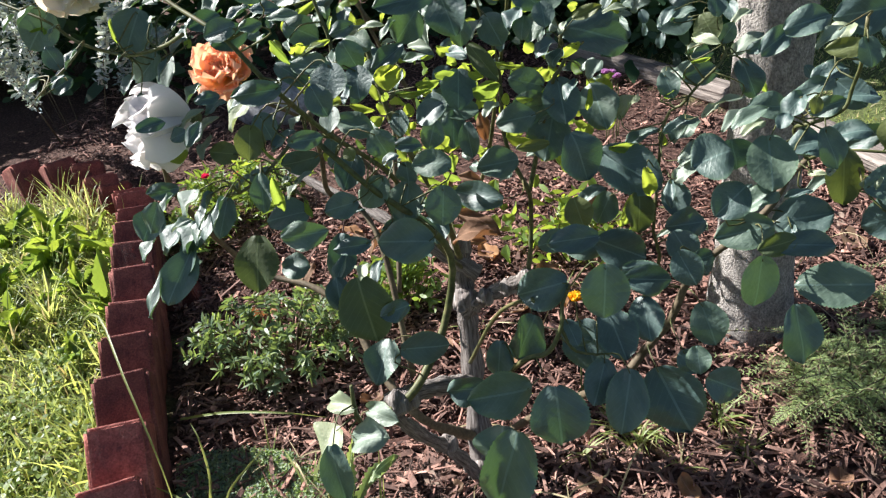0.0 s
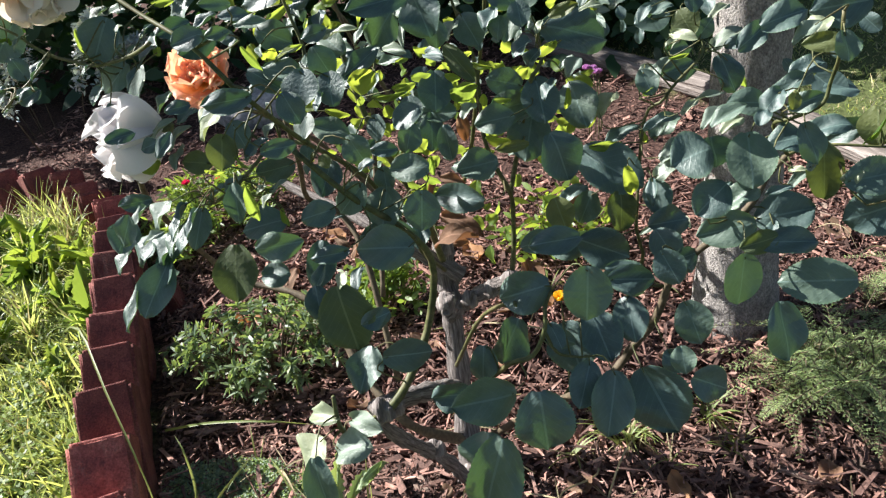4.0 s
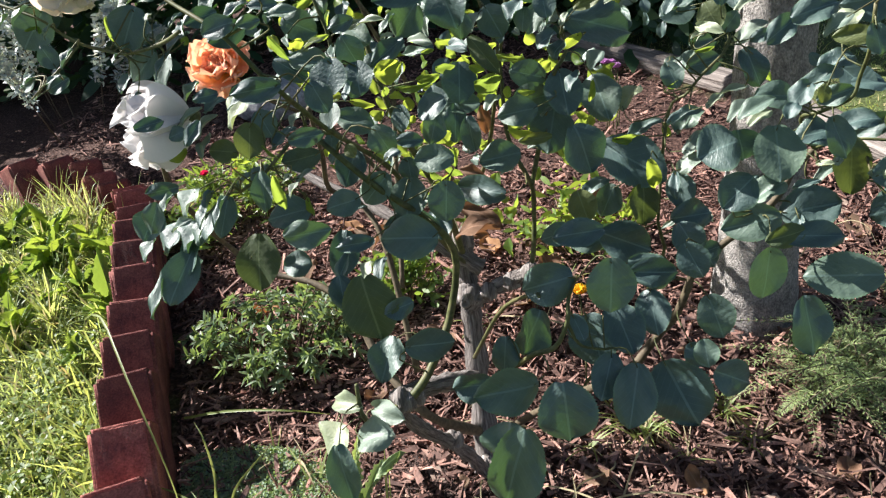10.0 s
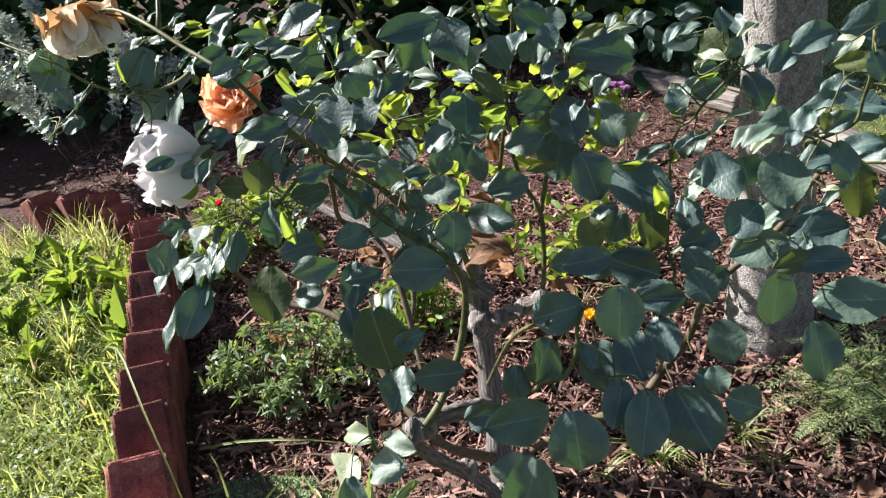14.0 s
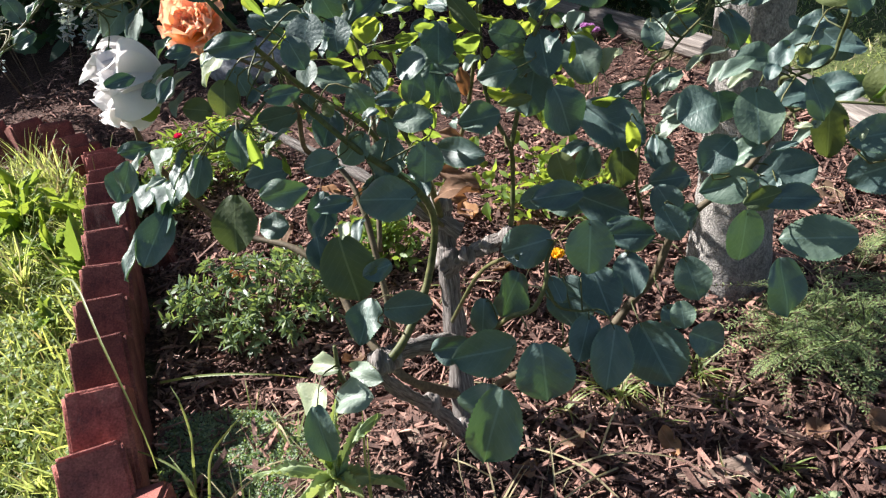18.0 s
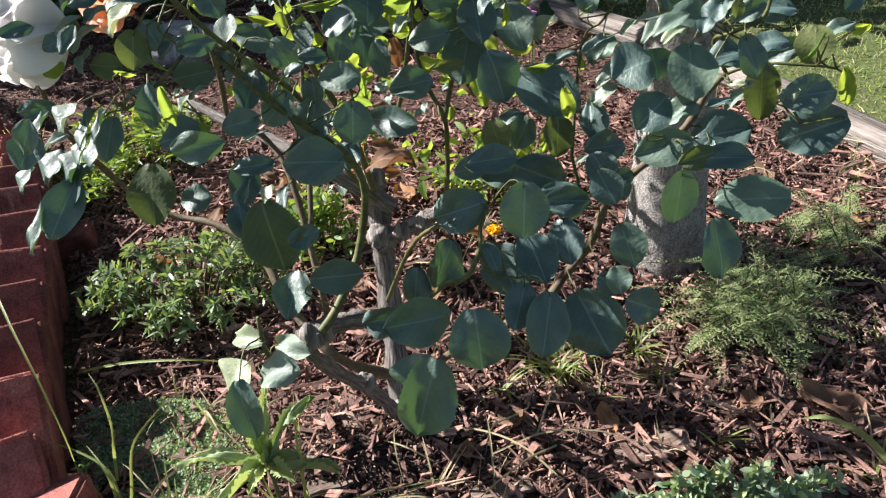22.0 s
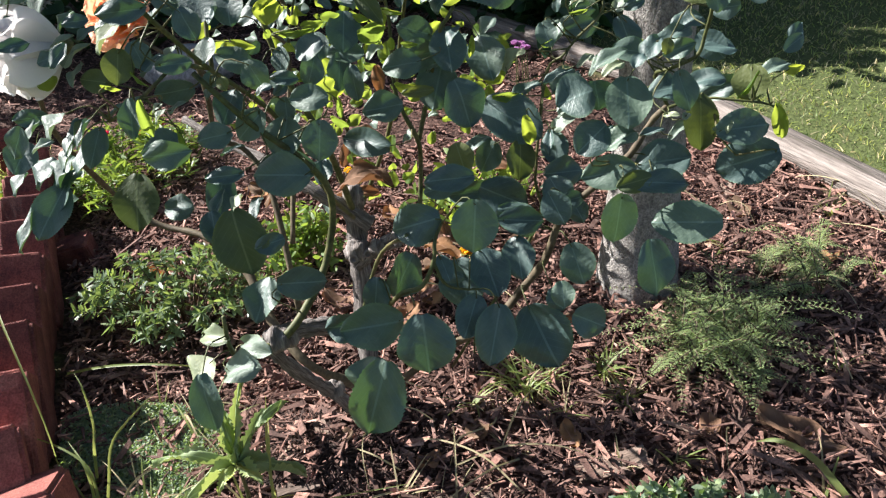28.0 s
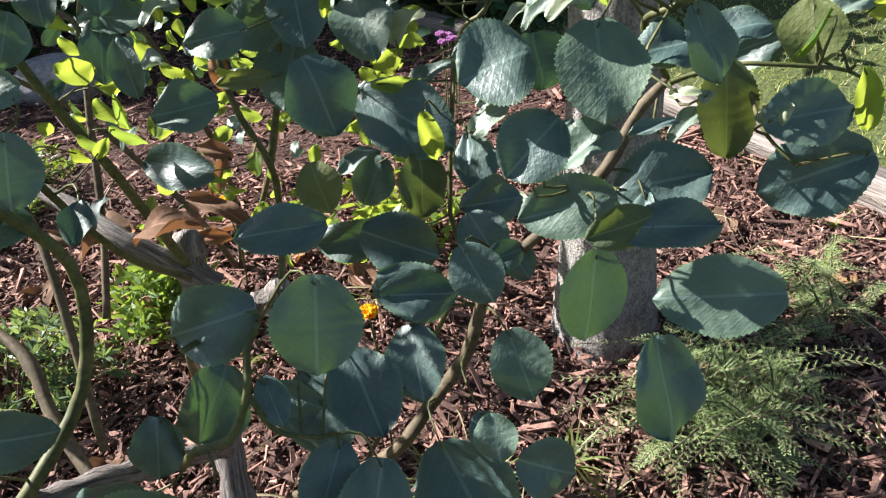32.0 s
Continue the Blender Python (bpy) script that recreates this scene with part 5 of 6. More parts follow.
inner_foliage("inner_foliage", "d", 60, 47, ((-0.42, -0.08), (-0.10, 0.06), (0.63, 0.76)), "unseen dark green leaves added above the bush for shade", 1.8)
inner_foliage("inner_foliage", "d", 14, 39, ((0.36, 0.47), (-0.36, -0.25), (0.38, 0.5)), "dark green inner leaves")


def petal_mesh(name, material, seed, cup=0.5, ruffle=0.08):
    """A broad rose petal of unit length along +y, cupped towards +z, its rim rolled back and softly waved."""
    rr = random.Random(seed)
    ph = rr.uniform(0, 6)
    nx, ny = 20, 14
    verts, uvs, faces = [], [], []
    for j in range(ny + 1):
        v = j / ny
        half = 0.62 * math.sin(math.pi * (0.06 + 0.72 * v)) ** 0.8
        for i in range(nx + 1):
            u = i / nx * 2 - 1
            y = v * (1 - 0.16 * u * u * v) - 0.04 * v * math.exp(-u * u * 30)
            z = cup * (0.75 * v * v + 0.55 * (u * half) ** 2)
            z -= 1.6 * cup * max(0.0, v - 0.72) ** 1.5
            z += ruffle * v**3 * (math.sin(u * 4 + ph) + 0.5 * math.sin(u * 9 + 2 * ph) + 0.3 * math.sin(u * 17 + 3 * ph))
            y += 0.3 * ruffle * v**4 * math.sin(u * 7 + 1.7 * ph)
            verts.append((u * half, y, z))
            uvs.append((i / nx, v))
    for j in range(ny):
        for i in range(nx):
            a = j * (nx + 1) + i
            faces.append((a, a + 1, a + nx + 2, a + nx + 1))
    return mesh_from(name, verts, faces, material, uvs)


def bloom(name, x, y, z, size, facing, material, label, seed, whorls=((5, 2, 1.0), (5, 20, 0.92), (5, 40, 0.78), (4, 58, 0.6)), ruffle=0.1, withered=None):
    """A double rose: whorls of cupped petals round a heart. Petals are parts of the bloom."""
    rr = random.Random(seed)
    axis = Vector(facing).normalized()
    base = Matrix.Translation((x, y, z)) @ axis.to_track_quat("Z", "Y").to_matrix().to_4x4()
    bm = bmesh.new()
    bmesh.ops.create_icosphere(bm, subdivisions=2, radius=size * 0.09)
    for v in bm.verts:
        v.co.z *= 1.4
        v.co += Vector((0, 0, size * 0.03))
    me = bpy.data.meshes.new(name)
    bm.to_mesh(me)
    bm.free()
    me.materials.append(M_STEM)
    heart = under(hold(name, me, None, label, base), ROSE)
    shapes = [petal_mesh("petal", material, seed + i, 0.55, ruffle) for i in range(4)]
    dry = [petal_mesh("petal", withered, seed + 7 + i, 0.75, 0.3) for i in range(3)] if withered else []
    for w, (count, up, far) in enumerate(whorls):
        for i in range(count):
            a = 2 * math.pi * (i + 0.5 * (w % 2)) / count + rr.uniform(-0.15, 0.15)
            s = size * 0.52 * far * rr.uniform(0.9, 1.1)
            m = Euler((0, 0, a)).to_matrix().to_4x4() @ Matrix.Translation((0, size * 0.03, size * 0.02 * w))
            m = m @ Euler((radians(up + rr.uniform(-12, 12)), radians(rr.uniform(-14, 14)), radians(rr.uniform(-10, 10)))).to_matrix().to_4x4() @ Matrix.Diagonal((s * 1.15, s, s, 1))
            p = hold("petal", dry[i % 3] if dry and w == 0 else shapes[(i + w) % 4])
            p.parent = heart
            p.matrix_basis = m
    return heart


bloom("white_bloom", -0.045, -0.354, 0.443, 0.074, (-0.86, -0.36, -0.04), M_WHITE, "large ruffled white rose bloom", 11, ((5, 38, 1.05), (5, 50, 1.02), (5, 60, 0.95), (4, 70, 0.8), (3, 78, 0.55)), 0.14)
bloom("orange_bloom", -0.178, 0.098, 0.331, 0.080, (-0.12, -0.62, 0.75), M_ORANGE, "orange rose bloom fading to pink", 23, ((5, 4, 1.0), (5, 18, 1.0), (5, 34, 0.92), (5, 48, 0.78), (4, 62, 0.6), (3, 74, 0.42)), 0.14)
bloom("faded_bloom", -0.110, -0.318, 0.544, 0.055, (0.12, -0.3, -0.9), M_PEACH, "drooping faded cream rose bloom with withered outer petals", 31, ((7, -4, 0.85), (5, 44, 1.0), (5, 52, 1.0), (4, 62, 0.92), (3, 74, 0.8)), 0.045, M_BROWN)
for lx, ly, lz, ll, lw, lt in ((0.128, -0.30, 0.30, 0.034, 0.014, 165), (0.075, 0.06, 0.15, 0.04, 0.02, 250), (0.19, -0.2, 0.16, 0.03, 0.018, 120),
                                (0.21, 0.0, 0.23, 0.045, 0.016, 300), (0.2, -0.12, 0.3, 0.035, 0.014, 100), (0.26, -0.02, 0.16, 0.04, 0.018, 150), (0.02, -0.12, 0.2, 0.045, 0.02, 190)):
    leaf(lx, ly, lz, ll, lw, lt, "b", "curled dry orange-brown leaf")


# ---- low plants ----
STEM_OF = M_CANE
def make_shrub(name, x, y, rx, ry, h, count, leaf_len, material, label, seed, stems=26, slim=0.36, loose=0.9, whorled=False):
    rr = random.Random(seed)
    root = tagged(new(name), label, "shrub")
    root.location = (x, y, height(x, y))
    pile = Pile()
    tips = []
    for i in range(stems):
        a, r = rr.uniform(0, 6.283), math.sqrt(rr.random())
        tip = Vector((rx * r * math.cos(a), ry * r * math.sin(a), h * (1.0 - 0.55 * r * r) * rr.uniform(0.65, 1.05)))
        tips.append(tip)
        base = Vector((tip.x * 0.35, tip.y * 0.35, 0))
        v, f = tube_data([base, base.lerp(tip, 0.5) + Vector((0, 0, h * 0.12)), tip], 0.0012, 0.0006, 6, 5)
        hold("stem", mesh_from("stem", v, f, STEM_OF), root)
    for i in range(count):
        tip = rr.choice(tips)
        t = 1 - rr.random() ** 1.6 * 0.75
        base = Vector((tip.x * 0.35, tip.y * 0.35, 0))
        p = base.lerp(tip, t) + Vector((0, 0, h * 0.12 * 4 * t * (1 - t))) + anyway(rr) * leaf_len * loose
        d = anyway(rr, -0.15, 0.95)
        if whorled:
            along = (tip - base).normalized()
            t = 1 - rr.random() ** 2.2 * 0.7
            p = base.lerp(tip, t) + Vector((0, 0, h * 0.12 * 4 * t * (1 - t)))
            d = (along * rr.uniform(0.3, 0.9) + along.cross(anyway(rr)).normalized()).normalized()
        c = d.cross(anyway(rr)).normalized()
        s = leaf_len * rr.uniform(0.6, 1.25)
        pile.sheet(p, d, c, s, s * slim, rr.uniform(0, 0.3), 3)
    ob = hold("foliage", pile.make("foliage", material), root)
    tagged(ob, kind="stuff")
    return root


make_shrub("low_shrub", -0.15, -0.075, 0.128, 0.09, 0.105, 2400, 0.0135, M_SHRUB, "low grey-green shrub with tiny narrow leaves in mulch", 51, 92, 0.27, 0.3, True)
make_shrub("low_shrub", 0.0, 0.02, 0.06, 0.06, 0.09, 700, 0.016, M_WEED, "small bright green leafy plant in mulch", 52, 20)
make_shrub("flower_clump", -0.30, 0.30, 0.13, 0.14, 0.10, 2200, 0.022, M_WEED, "bright green clump of narrow leaves with red flowers", 53, 40, 0.16, 0.6)
make_shrub("creeping_plant", 0.375, -0.44, 0.10, 0.045, 0.04, 1700, 0.0095, M_CLOVER, "low creeping plant with small rounded green leaves", 54, 40, 0.55, 0.5)
make_shrub("silver_shrub", -0.86, 0.86, 0.28, 0.22, 0.5, 4200, 0.016, M_SILVER, "silvery white-leaved shrub at the shaded back of bed", 55, 8)
make_shrub("leafy_clump", 0.24, 0.12, 0.10, 0.08, 0.09, 320, 0.02, M_WEED, "bright yellow-green leafy clump in mulch", 56, 30)


def make_feathery(x, y, seed, fronds=95, size=1.0):
    """Low plant of arching fronds cut into many fine leaflets."""
    rr = random.Random(seed)
    root = tagged(new("feathery_plant"), "low feathery green plant with finely cut fronds in mulch", "plant")
    root.location = (x, y, 0)
    pile = Pile()
    for i in range(fronds):
        a = rr.uniform(0, 6.283)
        far, up = size * rr.uniform(0.03, 0.15), size * rr.uniform(0.02, 0.085)
        end = Vector((math.cos(a) * far * 1.05, math.sin(a) * far * 0.85, up * rr.uniform(0.5, 1.0)))
        st = Vector((rr.uniform(-0.05, 0.05), rr.uniform(-0.04, 0.04), 0))
        pts = [st, st.lerp(end, 0.5) + Vector((0, 0, up * 0.5)), end]
        v, f = tube_data(pts, 0.0011, 0.0005, 6, 4)
        hold("stem", mesh_from("stem", v, f, STEM_OF), root)
        line = smooth_line(pts, 22)
        for j in range(4, 22):
            d = (line[j] - line[j - 1]).normalized()
            c = d.cross(Vector((0, 0, 1))).normalized()
            for sgn in (-1, 1):
                out = (c * sgn + d * 0.7 + Vector((0, 0, rr.uniform(-0.1, 0.3)))).normalized()
                ln = 0.0125 * (1.15 - j / 24) * rr.uniform(0.8, 1.2)
                for q in range(9):
                    p = line[j] + out * (ln * q / 9)
                    for s2 in (-1, 1):
                        o2 = (out * 0.8 + d * s2 * 0.8).normalized()
                        pile.sheet(p, o2, o2.cross(Vector((rr.uniform(-0.4, 0.4), rr.uniform(-0.4, 0.4), 1))).normalized(), ln * 0.2 * rr.uniform(0.8, 1.3), 0.0013, 0.0, 1)
    tagged(hold("foliage", pile.make("foliage", M_FERN), root), kind="stuff")


make_feathery(0.482, -0.217, 61, 110, 0.92)
make_feathery(0.615, -0.105, 62, 34, 0.75)


def make_moss():
    rr = random.Random(71)
    pile = Pile()
    for i in range(38000):
        a, r = rr.uniform(0, 6.283), math.sqrt(rr.random())
        x, y = -0.165 + 0.115 * r * math.cos(a), -0.318 + 0.09 * r * math.sin(a)
        if noise.noise((x * 22, y * 22, 8.0)) < -0.36:
            continue
        if x < edge_x(y) + 0.03:
            continue
        p = Vector((x, y, height(x, y) + rr.uniform(0.003, 0.012)))
        d = anyway(rr, -0.1, 0.8)
        pile.sheet(p, d, d.cross(anyway(rr)).normalized(), rr.uniform(0.0022, 0.004), 0.0022, 0, 2)
    tagged(hold("ground_cover", pile.make("ground_cover", M_CLOVER)), "mat of tiny grey-green creeping leaves beside the bricks", "ground cover", kind="stuff")


make_moss()


def make_lawn():
    rr = random.Random(81)
    green, straw, round_ = Pile(), Pile(), Pile()
    for i in range(20000):
        y = rr.uniform(-0.6, 0.42)
        x = edge_x(y) - 0.035 - 0.75 * rr.random() ** 1.3
        p = Vector((x, y, height(x, y)))
        d = (Vector((rr.gauss(0, 0.5), rr.gauss(0, 0.5), 1.0))).normalized()
        c = d.cross(anyway(rr)).normalized()
        ln = rr.uniform(0.012, 0.04) if rr.random() < 0.8 else rr.uniform(0.04, 0.085)
        (green if rr.random() < 0.86 else straw).sheet(p, d, c, ln, rr.uniform(0.0015, 0.0034), rr.uniform(0.1, 0.7), 3, "blade")
    for i in range(15000):
        y = rr.uniform(-0.6, 0.35)
        x = edge_x(y) - 0.04 - 0.6 * rr.random()
        clump = noise.noise((x * 16, y * 16, 3.0))
        if clump < -0.12:
            continue
        p = Vector((x, y, height(x, y) + rr.uniform(0.002, 0.014 + 0.03 * max(0.0, clump))))
        d = anyway(rr, -0.1, 0.5)
        round_.sheet(p, d, d.cross(Vector((rr.gauss(0, 0.5), rr.gauss(0, 0.5), 1))).normalized(), rr.uniform(0.004, 0.010), 0.0055, 0, 3)
    for i in range(42000):
        x, y = rr.uniform(0.3, 2.0), rr.uniform(-0.4, 1.9)
        if not past_log(x - 0.03, y - 0.02):
            continue
        p = Vector((x, y, height(x, y)))
        d = (Vector((rr.gauss(0, 0.6), rr.gauss(0, 0.6), 1.0))).normalized()
        (green if rr.random() < 0.6 else straw).sheet(p, d, d.cross(anyway(rr)).normalized(), rr.uniform(0.008, 0.026), rr.uniform(0.0012, 0.0026), rr.uniform(0.1, 0.7), 2, "blade")
    tagged(hold("lawn_grass", green.make("lawn_grass", M_GRASS)), "short sunlit green lawn grass beyond the edging", "grass", kind="stuff")
    tagged(hold("dry_grass", straw.make("dry_grass", M_STRAW)), "dry straw-coloured grass blades among the lawn", "grass", kind="stuff")
    tagged(hold("clover", round_.make("clover", M_LAWN)), "small round clover leaves among the lawn", "clover", kind="stuff")


make_lawn()


def grass_tuft(x, y, count, ln, spread, seed, material=M_GRASS, width=0.0028, label="small tuft of bright green grass in mulch"):
    rr = random.Random(seed)
    root = tagged(new("grass_tuft"), label, "grass")
    root.location = (x, y, height(x, y))
    for i in range(count):
        a = rr.uniform(0, 6.283)
        pile = Pile()
        d = Vector((math.cos(a) * spread, math.sin(a) * spread, 1)).normalized()
        c = d.cross(Vector((0, 0, 1))).normalized()
        pile.sheet(Vector((rr.uniform(-0.006, 0.006), rr.uniform(-0.006, 0.006), 0)), d, c, ln * rr.uniform(0.5, 1.1), width * rr.uniform(0.7, 1.2), rr.uniform(0.15, 0.75), 7, "blade")
        hold("blade", pile.make("blade", material if rr.random() < 0.8 else M_STRAW), root)


for i, (tx, ty, tc, tl, ts) in enumerate(((0.367, -0.278, 16, 0.045, 0.8), (0.266, -0.246, 34, 0.075, 1.0), (0.21, -0.27, 10, 0.06, 1.0), (-0.10, -0.392, 9, 0.13, 0.7), (-0.15, -0.385, 7, 0.12, 0.6),
                                       (0.0, -0.40, 6, 0.12, 0.5), (-0.07, -0.30, 7, 0.10, 1.1), (-0.13, -0.24, 5, 0.08, 0.8), (0.34, -0.37, 5, 0.05, 0.5), (0.13, -0.39, 6, 0.07, 1.2),
                                       (0.72, -0.12, 8, 0.06, 0.5), (0.60, -0.26, 6, 0.06, 0.6), (0.10, -0.05, 14, 0.06, 0.9), (0.22, 0.02, 14, 0.07, 0.9), (0.51, -0.42, 4, 0.10, 0.9),
                                       (-0.37, -0.20, 12, 0.11, 0.4), (-0.34, -0.32, 12, 0.09, 0.4), (-0.45, 0.20, 16, 0.13, 0.5), (-0.52, 0.27, 14, 0.12, 0.6), (-0.62, 0.28, 14, 0.12, 0.6), (-0.30, -0.40, 12, 0.10, 0.5), (-0.47, 0.06, 22, 0.10, 0.6), (-0.55, 0.13, 22, 0.11, 0.6), (-0.42, 0.12, 22, 0.12, 0.5), (-0.60, 0.05, 20, 0.09, 0.7), (-0.66, 0.20, 22, 0.12, 0.6), (-0.50, 0.0, 18, 0.08, 0.7), (-0.40, -0.02, 16, 0.09, 0.5), (-0.58, 0.30, 20, 0.12, 0.5), (-0.66, 0.36, 20, 0.12, 0.5), (-0.74, 0.38, 20, 0.12, 0.5), (-0.50, 0.18, 20, 0.13, 0.5), (-0.72, 0.26, 20, 0.11, 0.6),
                                       (-0.04, -0.33, 9, 0.07, 1.3), (-0.09, -0.27, 8, 0.06, 1.2), (0.24, -0.33, 8, 0.06, 1.3), (0.17, -0.41, 9, 0.08, 1.4), (0.3, -0.29, 10, 0.06, 1.2))):
    grass_tuft(tx, ty, tc, tl, ts, 200 + i, M_STRAW if i in (9, 33, 34, 35, 36) else M_GRASS, 0.0018 if i >= 33 else 0.0028, "thin dry straw-coloured grass stalks on mulch" if i in (9, 33, 34, 35, 36) else "small tuft of bright green grass")


for i, (tx, ty, tc, tl) in enumerate(((0.285, -0.245, 26, 0.06), (0.355, -0.235, 26, 0.062), (0.372, -0.272, 12, 0.045), (0.244, -0.222, 16, 0.055), (0.40, -0.36, 7, 0.05), (0.262, -0.262, 18, 0.06), (0.735, 0.045, 14, 0.06), (0.57, -0.025, 8, 0.06), (0.68, -0.03, 8, 0.05))):
    grass_tuft(tx, ty, tc, tl, 0.75, 240 + i, M_GRASS, 0.0034, "bright yellow-green grass tuft on mulch beneath the rose")


gr = random.Random(91)
for i in range(20):
    gx = gr.uniform(-0.95, -0.48)
    grass_tuft(gx, gr.uniform(0.30, 0.44) - 0.25 * max(0.0, gx + 0.6), 20, gr.uniform(0.08, 0.14), 0.35, 290 + i, M_GRASS, 0.0034, "tall clump of lush bright green grass")
for i in range(16):
    gy = gr.uniform(-0.05, 0.38)
    grass_tuft(edge_x(gy) - gr.uniform(0.05, 0.24), gy, 26, gr.uniform(0.10, 0.15), 0.5, 260 + i, M_GRASS, 0.0032, "tall clump of lush bright green grass")


def tall_grass(pts, width, material, label):
    line = smooth_line(pts, 16)
    verts, faces, uvs = [], [], []
    for i, p in enumerate(line):
        t = i / 15
        d = (line[min(15, i + 1)] - line[max(0, i - 1)]).normalized()
        c = d.cross(Vector((0.3, -0.6, 0.7))).normalized()
        w = width * 0.36 * (1 - t**3) + 0.0002
        verts += [p - c * w, p + Vector((0, 0, -w * 0.5)), p + c * w]
        uvs += [(0.2, t), (0.5, t), (0.8, t)]
    for i in range(15):
        a = 3 * i
        faces += [(a, a + 1, a + 4, a + 3), (a + 1, a + 2, a + 5, a + 4)]
    tagged(hold("tall_grass", mesh_from("tall_grass", verts, faces, material, uvs)), label, "grass")


LB = "long arching blade of grass"
tall_grass([(-0.37, -0.10, 0.0), (-0.355, -0.13, 0.12), (-0.30, -0.17, 0.165), (-0.24, -0.26, 0.15), (-0.195, -0.33, 0.09), (-0.19, -0.35, 0.03)], 0.0032, M_GRASS, LB + " hanging over the bricks")
tall_grass([(-0.146, -0.384, -0.000), (-0.137, -0.367, 0.040), (-0.131, -0.349, 0.070), (-0.112, -0.338, 0.090), (-0.092, -0.318, 0.100)], 0.0034, M_GRASS, LB)
tall_grass([(-0.149, -0.384, -0.000), (-0.150, -0.370, 0.030), (-0.161, -0.352, 0.050), (-0.195, -0.333, 0.060), (-0.239, -0.317, 0.065)], 0.0034, M_GRASS, LB)
tall_grass([(-0.152, -0.384, -0.000), (-0.152, -0.369, 0.045), (-0.162, -0.354, 0.060), (-0.178, -0.336, 0.065)], 0.003, M_GRASS, LB)
tall_grass([(-0.147, -0.385, 0.000), (-0.149, -0.382, 0.020), (-0.156, -0.384, 0.030), (-0.163, -0.387, 0.025)], 0.0028, M_GRASS, LB)
tall_grass([(-0.143, -0.386, 0.000), (-0.123, -0.389, 0.030), (-0.107, -0.377, 0.050), (-0.087, -0.364, 0.055), (-0.068, -0.345, 0.050)], 0.0028, M_STRAW, LB)
tall_grass([(-0.172, -0.332, 0.000), (-0.158, -0.336, 0.050), (-0.157, -0.322, 0.070), (-0.163, -0.305, 0.100), (-0.174, -0.290, 0.110)], 0.0034, M_GRASS, LB)
tall_grass([(0.024, -0.399, 0.000), (0.023, -0.401, 0.040), (0.021, -0.387, 0.070), (0.022, -0.369, 0.100), (0.023, -0.353, 0.120)], 0.0036, M_GRASS, LB)
tall_grass([(0.027, -0.401, 0.000), (0.037, -0.413, 0.030), (0.063, -0.408, 0.040), (0.143, -0.405, 0.050)], 0.003, M_GRASS, LB)
tall_grass([(-0.235, -0.208, 0.040), (-0.174, -0.225, 0.060), (-0.106, -0.242, 0.070), (-0.059, -0.234, 0.050)], 0.0034, M_GRASS, LB)
tall_grass([(0.229, -0.263, -0.000), (0.228, -0.305, 0.012), (0.191, -0.330, 0.020), (0.180, -0.355, 0.010)], 0.0024, M_STRAW, LB)
tall_grass([(0.54, -0.455, 0.0), (0.523, -0.424, 0.018), (0.508, -0.396, 0.03), (0.488, -0.372, 0.028), (0.472, -0.362, 0.018)], 0.011, M_GRASS, "broad pale green grass blade on mulch")
tall_grass([(0.02, -0.42, 0.0), (0.025, -0.40, 0.07), (0.03, -0.385, 0.12)], 0.0026, M_GRASS, LB)
sr = random.Random(77)
for i in range(46):
    sx, sy, sa = sr.uniform(0.12, 0.9), sr.uniform(-0.45, 0.12), sr.uniform(0, 6.283)
    if i % 3 == 0:
        sx, sy = sr.uniform(-0.12, 0.25), sr.uniform(-0.42, -0.2)
    if past_log(sx - 0.05, sy):
        continue
    sl, bow = sr.uniform(0.05, 0.14), sr.uniform(-0.4, 0.4)
    sp = [(sx + sl * q * math.cos(sa + bow * q), sy + sl * q * math.sin(sa + bow * q), height(sx, sy) + 0.01 + 0.018 * math.sin(3.1 * q)) for q in (0, 0.35, 0.7, 1)]
    tall_grass(sp, sr.uniform(0.0012, 0.0026), M_STRAW, "dry grass stalk lying on mulch")
tall_grass([(0.02, -0.43, 0.0), (0.06, -0.40, 0.012), (0.12, -0.385, 0.015), (0.17, -0.37, 0.01)], 0.003, M_STRAW, "dry grass stalk lying on mulch")


def rosette(name, x, y, z, leaves, material, label, seed, teeth=0.12):
    rr = random.Random(seed)
    root = tagged(new(name), label, "weed")
    root.location = (x, y, height(x, y))
    kinds = [blade_mesh("leaf", material, seed + i, wave=0.16, fold=0.3, curl=0.4, teeth=teeth, point=0.9, ny=22) for i in range(3)]
    v, f = tube_data([(0, 0, -0.005), (0.001, 0.001, z * 0.5), (0, 0, z)], 0.0022, 0.0016, 6, 6)
    hold("stem", mesh_from("stem", v, f, M_STEM), root)
    for i, (turn, up, ln, wd) in enumerate(leaves):
        a = radians(turn)
        tip = Vector((math.cos(a) * math.cos(radians(up)), math.sin(a) * math.cos(radians(up)), math.sin(radians(up))))
        side = tip.cross(Vector((0, 0, 1))).normalized()
        nrm = side.cross(tip).normalized()
        m = Matrix.Identity(4)
        for c, vec in enumerate((side * wd, tip * ln, nrm * ln * 0.7)):
            m.col[c].xyz = vec
        m.translation = Vector((0, 0, z)) + tip * (ln * 0.5)
        ob = hold("leaf", kinds[i % 3], root)
        ob.matrix_basis = m


